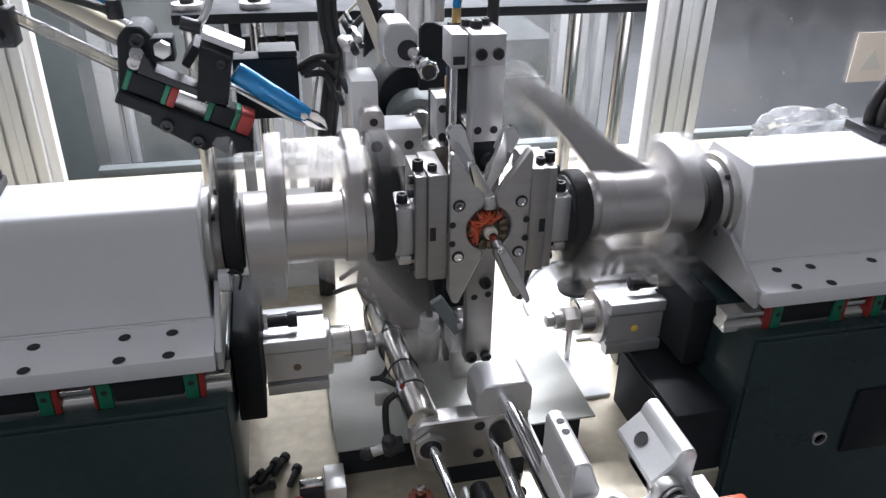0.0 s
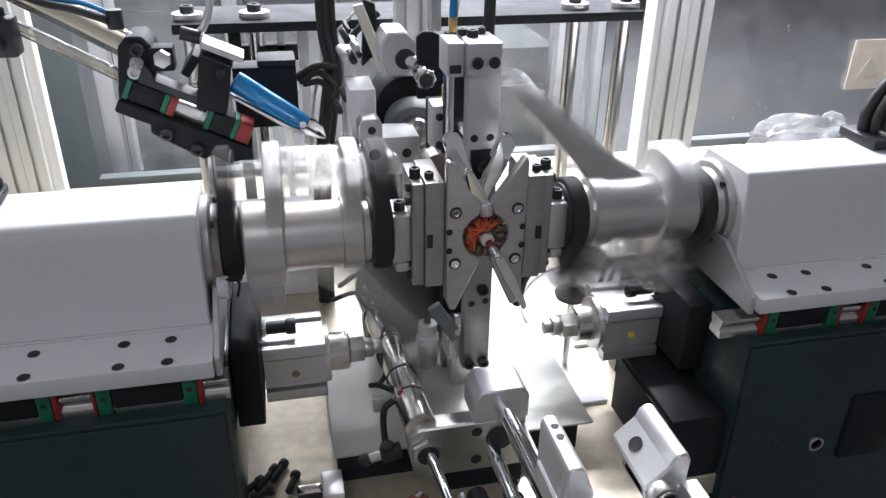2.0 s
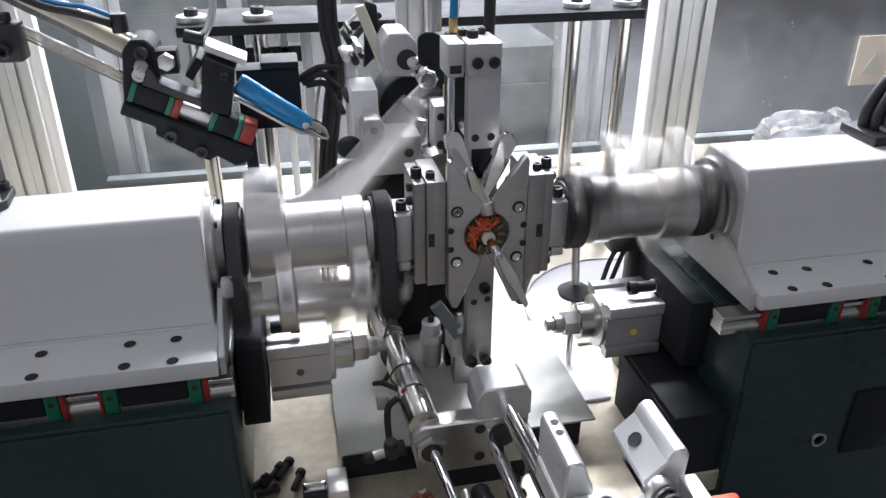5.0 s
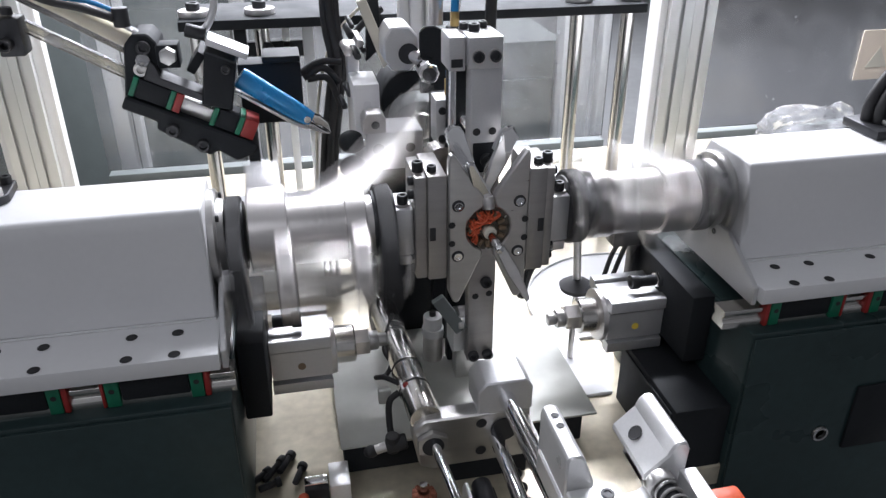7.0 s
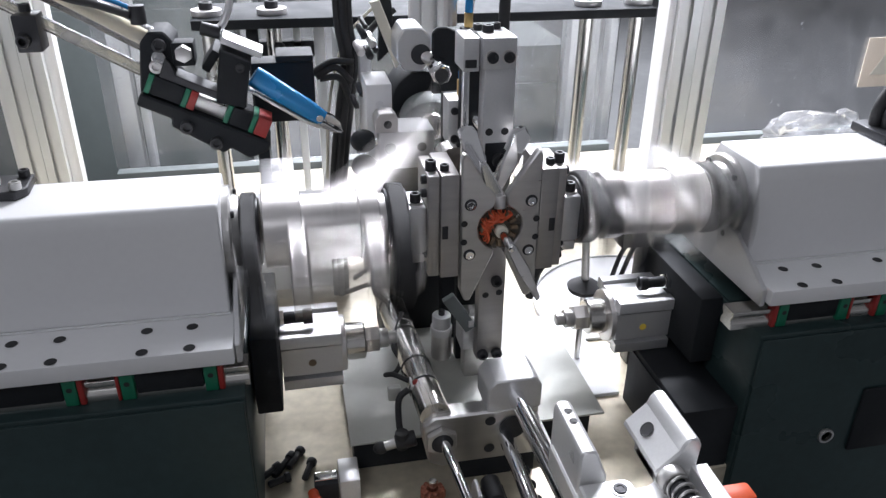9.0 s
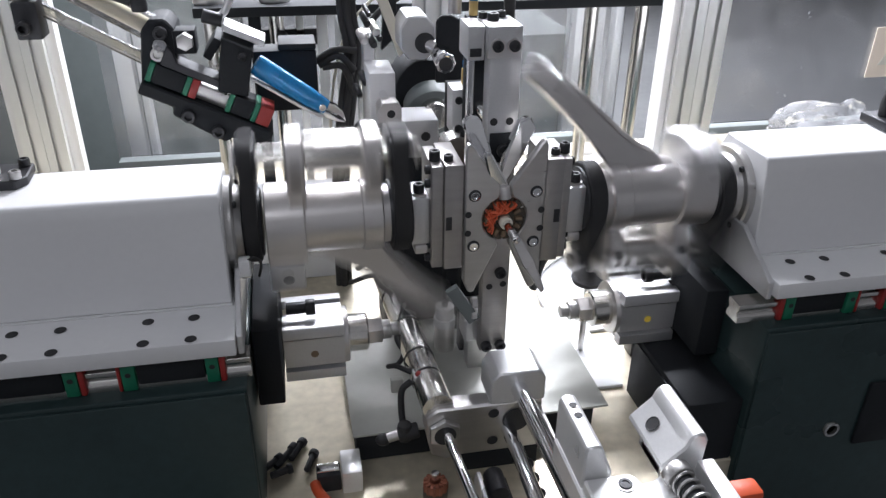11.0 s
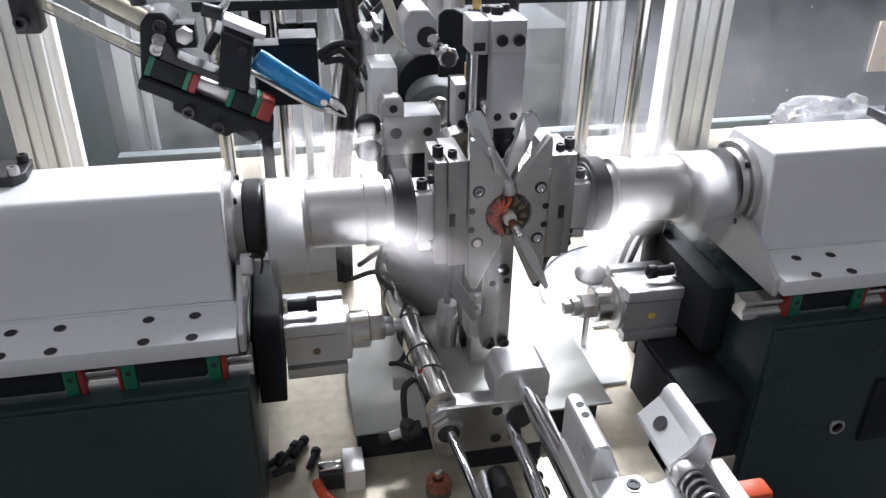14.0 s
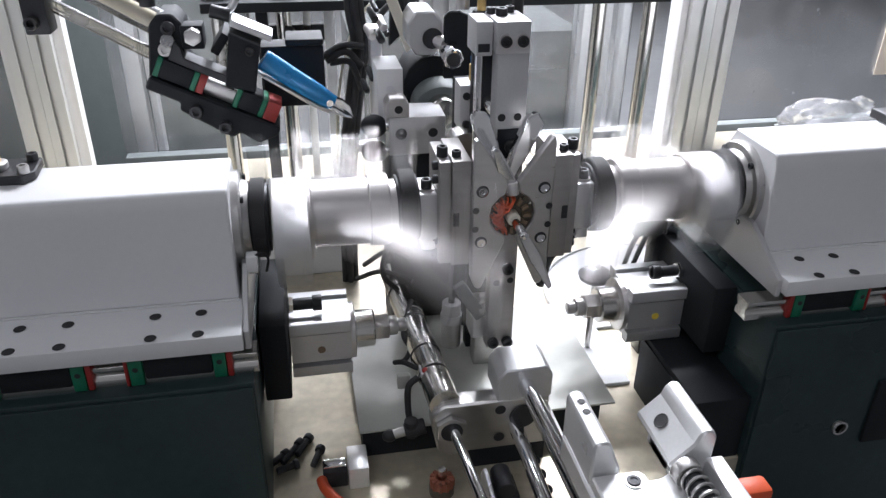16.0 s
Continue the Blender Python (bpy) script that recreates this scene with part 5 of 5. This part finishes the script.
# ---- white rounded tray behind the air cylinder ----
dish = thing("round_tray", "flat white rounded tray lying on the steel table", "tray", (0.2, 0.15, TOP))
edge = rounded((0.2895, 0.2162), 0.1508, 60, 190, 28) + [(0.134, 0.02), (0.1835, 0.02), (0.1835, 0.14), (0.32, 0.14)]
bm = nb(); prism(bm, edge, "z", TOP, TOP + 0.005, 0.0008)
part("tray_body", bm, WHITE, dish)
bm = nb(); tube(bm, [(x, y, TOP + 0.0055) for x, y in rounded((0.2895, 0.2162), 0.1488, 60, 190, 28)], 0.002, 8, 2)
part("rim", bm, WHITE, dish)

# ---- under the right-hand flyer: footed rod, hose and lugs ----
ft = thing("footed_rod", "thin steel rod on a round rubber foot", "footed rod", (0.155, 0.10, TOP), move=(0.004, 0, 0))
bm = nb(); cyl(bm, (0.152, 0.10, 0.915), (0.146, 0.10, 1.00), 0.005)
part("rod", bm, STEEL, ft)
bm = nb(); lathe(bm, [(0.0, 0.0), (0.0, 0.020), (0.006, 0.022), (0.012, 0.014), (0.016, 0.007), (0.016, 0.0)], m=Matrix.Translation((0.152, 0.10, 0.900)) @ Matrix.Rotation(radians(-90), 4, "Y"))
part("foot", bm, RUBBER, ft)
bm = nb(); cyl(bm, (0.152, 0.10, TOP + 0.005), (0.152, 0.10, 0.900), 0.004)
part("pedestal", bm, STEEL, ft)
bm = nb(); tube(bm, [(0.09, 0.12, 0.885), (0.10, 0.115, 0.93), (0.13, 0.11, 0.965), (0.17, 0.10, 0.985), (0.205, 0.09, 0.985)], 0.0055)
solo("air_hose", bm, RUBBER, "black air hose curving under the flyer", "air hose")
for k in range(2):
    bm = nb(); tube(bm, [(0.192 + 0.012 * k, 0.10, 0.915), (0.198 + 0.013 * k, 0.095, 0.95), (0.212 + 0.008 * k, 0.09, 0.985)], 0.003)
    solo("cable", bm, RUBBER, "thin black cable rising beside the cylinder", "cable", group="loose cables")
sl = thing("sensor_lug", "small bright sensor bracket with screws on the base edge", "sensor bracket", (0.225, 0.07, 0.95), move=(0.003, 0, 0))
bm = nb(); box(bm, 0.185, 0.222, 0.075, 0.10, 0.968, 0.992, 0.002)
part("dark_block", bm, OXIDE, sl)
bm = nb(); box(bm, 0.223, 0.238, 0.07, 0.095, 0.965, 0.990, 0.001)
part("bright_block", bm, CHROME, sl)
bm = nb(); box(bm, 0.215, 0.245, 0.078, 0.10, TOP, 0.966, 0.001)
part("post", bm, OXIDE, sl)
lowbase = thing("motor_base", "matt dark lower base block under the air cylinder", "machine base", (0.2, -0.05, 0.1))
bm = nb(); box(bm, 0.188, 0.2515, -0.118, 0.02, 0.1, 0.872, 0.002)
part("block", bm, BLACK, lowbase)
bm = nb(); box(bm, 0.1855, 0.1878, -0.112, 0.014, 0.2, 0.866, 0.0008)
part("side_plate", bm, BLACK, lowbase)
# opening in the base front, its inner shade put into a black panel
bm = nb(); box(bm, 0.37, 0.43, -0.1465, -0.142, 0.80, 0.885, 0.002)
solo("dark_opening", bm, BLACK, "matt black panel standing in for a dark opening in the base", "cover", move=(0.02, 0.0125, 0))
bm = nb(); lathe(bm, [(0.0, 0.009), (0.002, 0.0095), (0.004, 0.009), (0.004, 0.0065), (0.0, 0.0065)], m=Matrix.Translation((0.34, -0.1415, 0.825)) @ Matrix.Rotation(radians(-90), 4, "Z"))
solo("ring_bolt", bm, STEEL, "small steel ring set in the dark base", "ring", move=(0.019, 0.0125, 0))


# ---- what moves ----
# flyer angle about the winding axis, 0 with the left arm upwards and the right arm down; the two turn against each other
TURN = [
    (0.0, 170), (0.5, 1250), (1.0, 2330), (1.5, 3410), (2.0, 4490), (2.5, 5570), (2.7, 5940), (2.8, 6120),
    (3.1, 6120), (3.2, 6180), (3.3, 6290), (3.4, 6290), (3.5, 6302), (3.6, 6475), (3.7, 6480), (3.8, 6480), (3.9, 6570), (4.0, 6632), (4.1, 6640),
    (4.4, 6640), (4.5, 6690), (6.5, 10334), (7, 11220), (7.5, 12134), (8, 13020), (8.5, 13934), (10.8, 18060), (10.9, 18120), (11, 18172), (11.1, 18360), (11.4, 18360),
    (11.5, 18527), (11.6, 18532), (11.7, 18532), (11.8, 18580), (11.9, 18720), (12, 18720), (12.1, 18735), (12.2, 18880), (12.3, 18890), (12.4, 18770), (12.5, 18720), (12.8, 18720),
    (13, 18265), (13.5, 17090), (14, 16105), (14.5, 14930), (15, 13945), (15.5, 12770), (16, 11785),
]
# armature indexing, slot by slot
INDEX = [(0.0, 0), (3.1, 0), (3.3, -30), (3.8, -30), (4.0, 0), (11.4, 0), (11.6, -30), (12.0, -30), (12.2, 0), (12.4, 0), (12.6, -30), (16.0, -30)]


def motions():
    ts = [p[0] for p in TURN]
    angles = [p[1] for p in TURN]
    left_rows, right_rows = [], []
    for k in range(16 * FPS + 1):
        t = k / FPS
        a = float(np.interp(t, ts, angles))
        left_rows.append((t, pose(FLY, 0, AX) @ Matrix.Rotation(radians(-a), 4, "X")))
        right_rows.append((t, pose(-FLY, 0, AX) @ Matrix.Rotation(radians(180 + a), 4, "X") @ pose(0, 0, 0, 0, 0, 180)))
    walk(flyer_left, left_rows)
    walk(flyer_right, right_rows)
    ta, aa = [p[0] for p in INDEX], [p[1] for p in INDEX]
    spin = pose(CX, 0, AX)
    walk(arma, [(t, spin @ Matrix.Rotation(radians(a), 4, "Y")) for t, a in zip(ta, aa)])


motions()
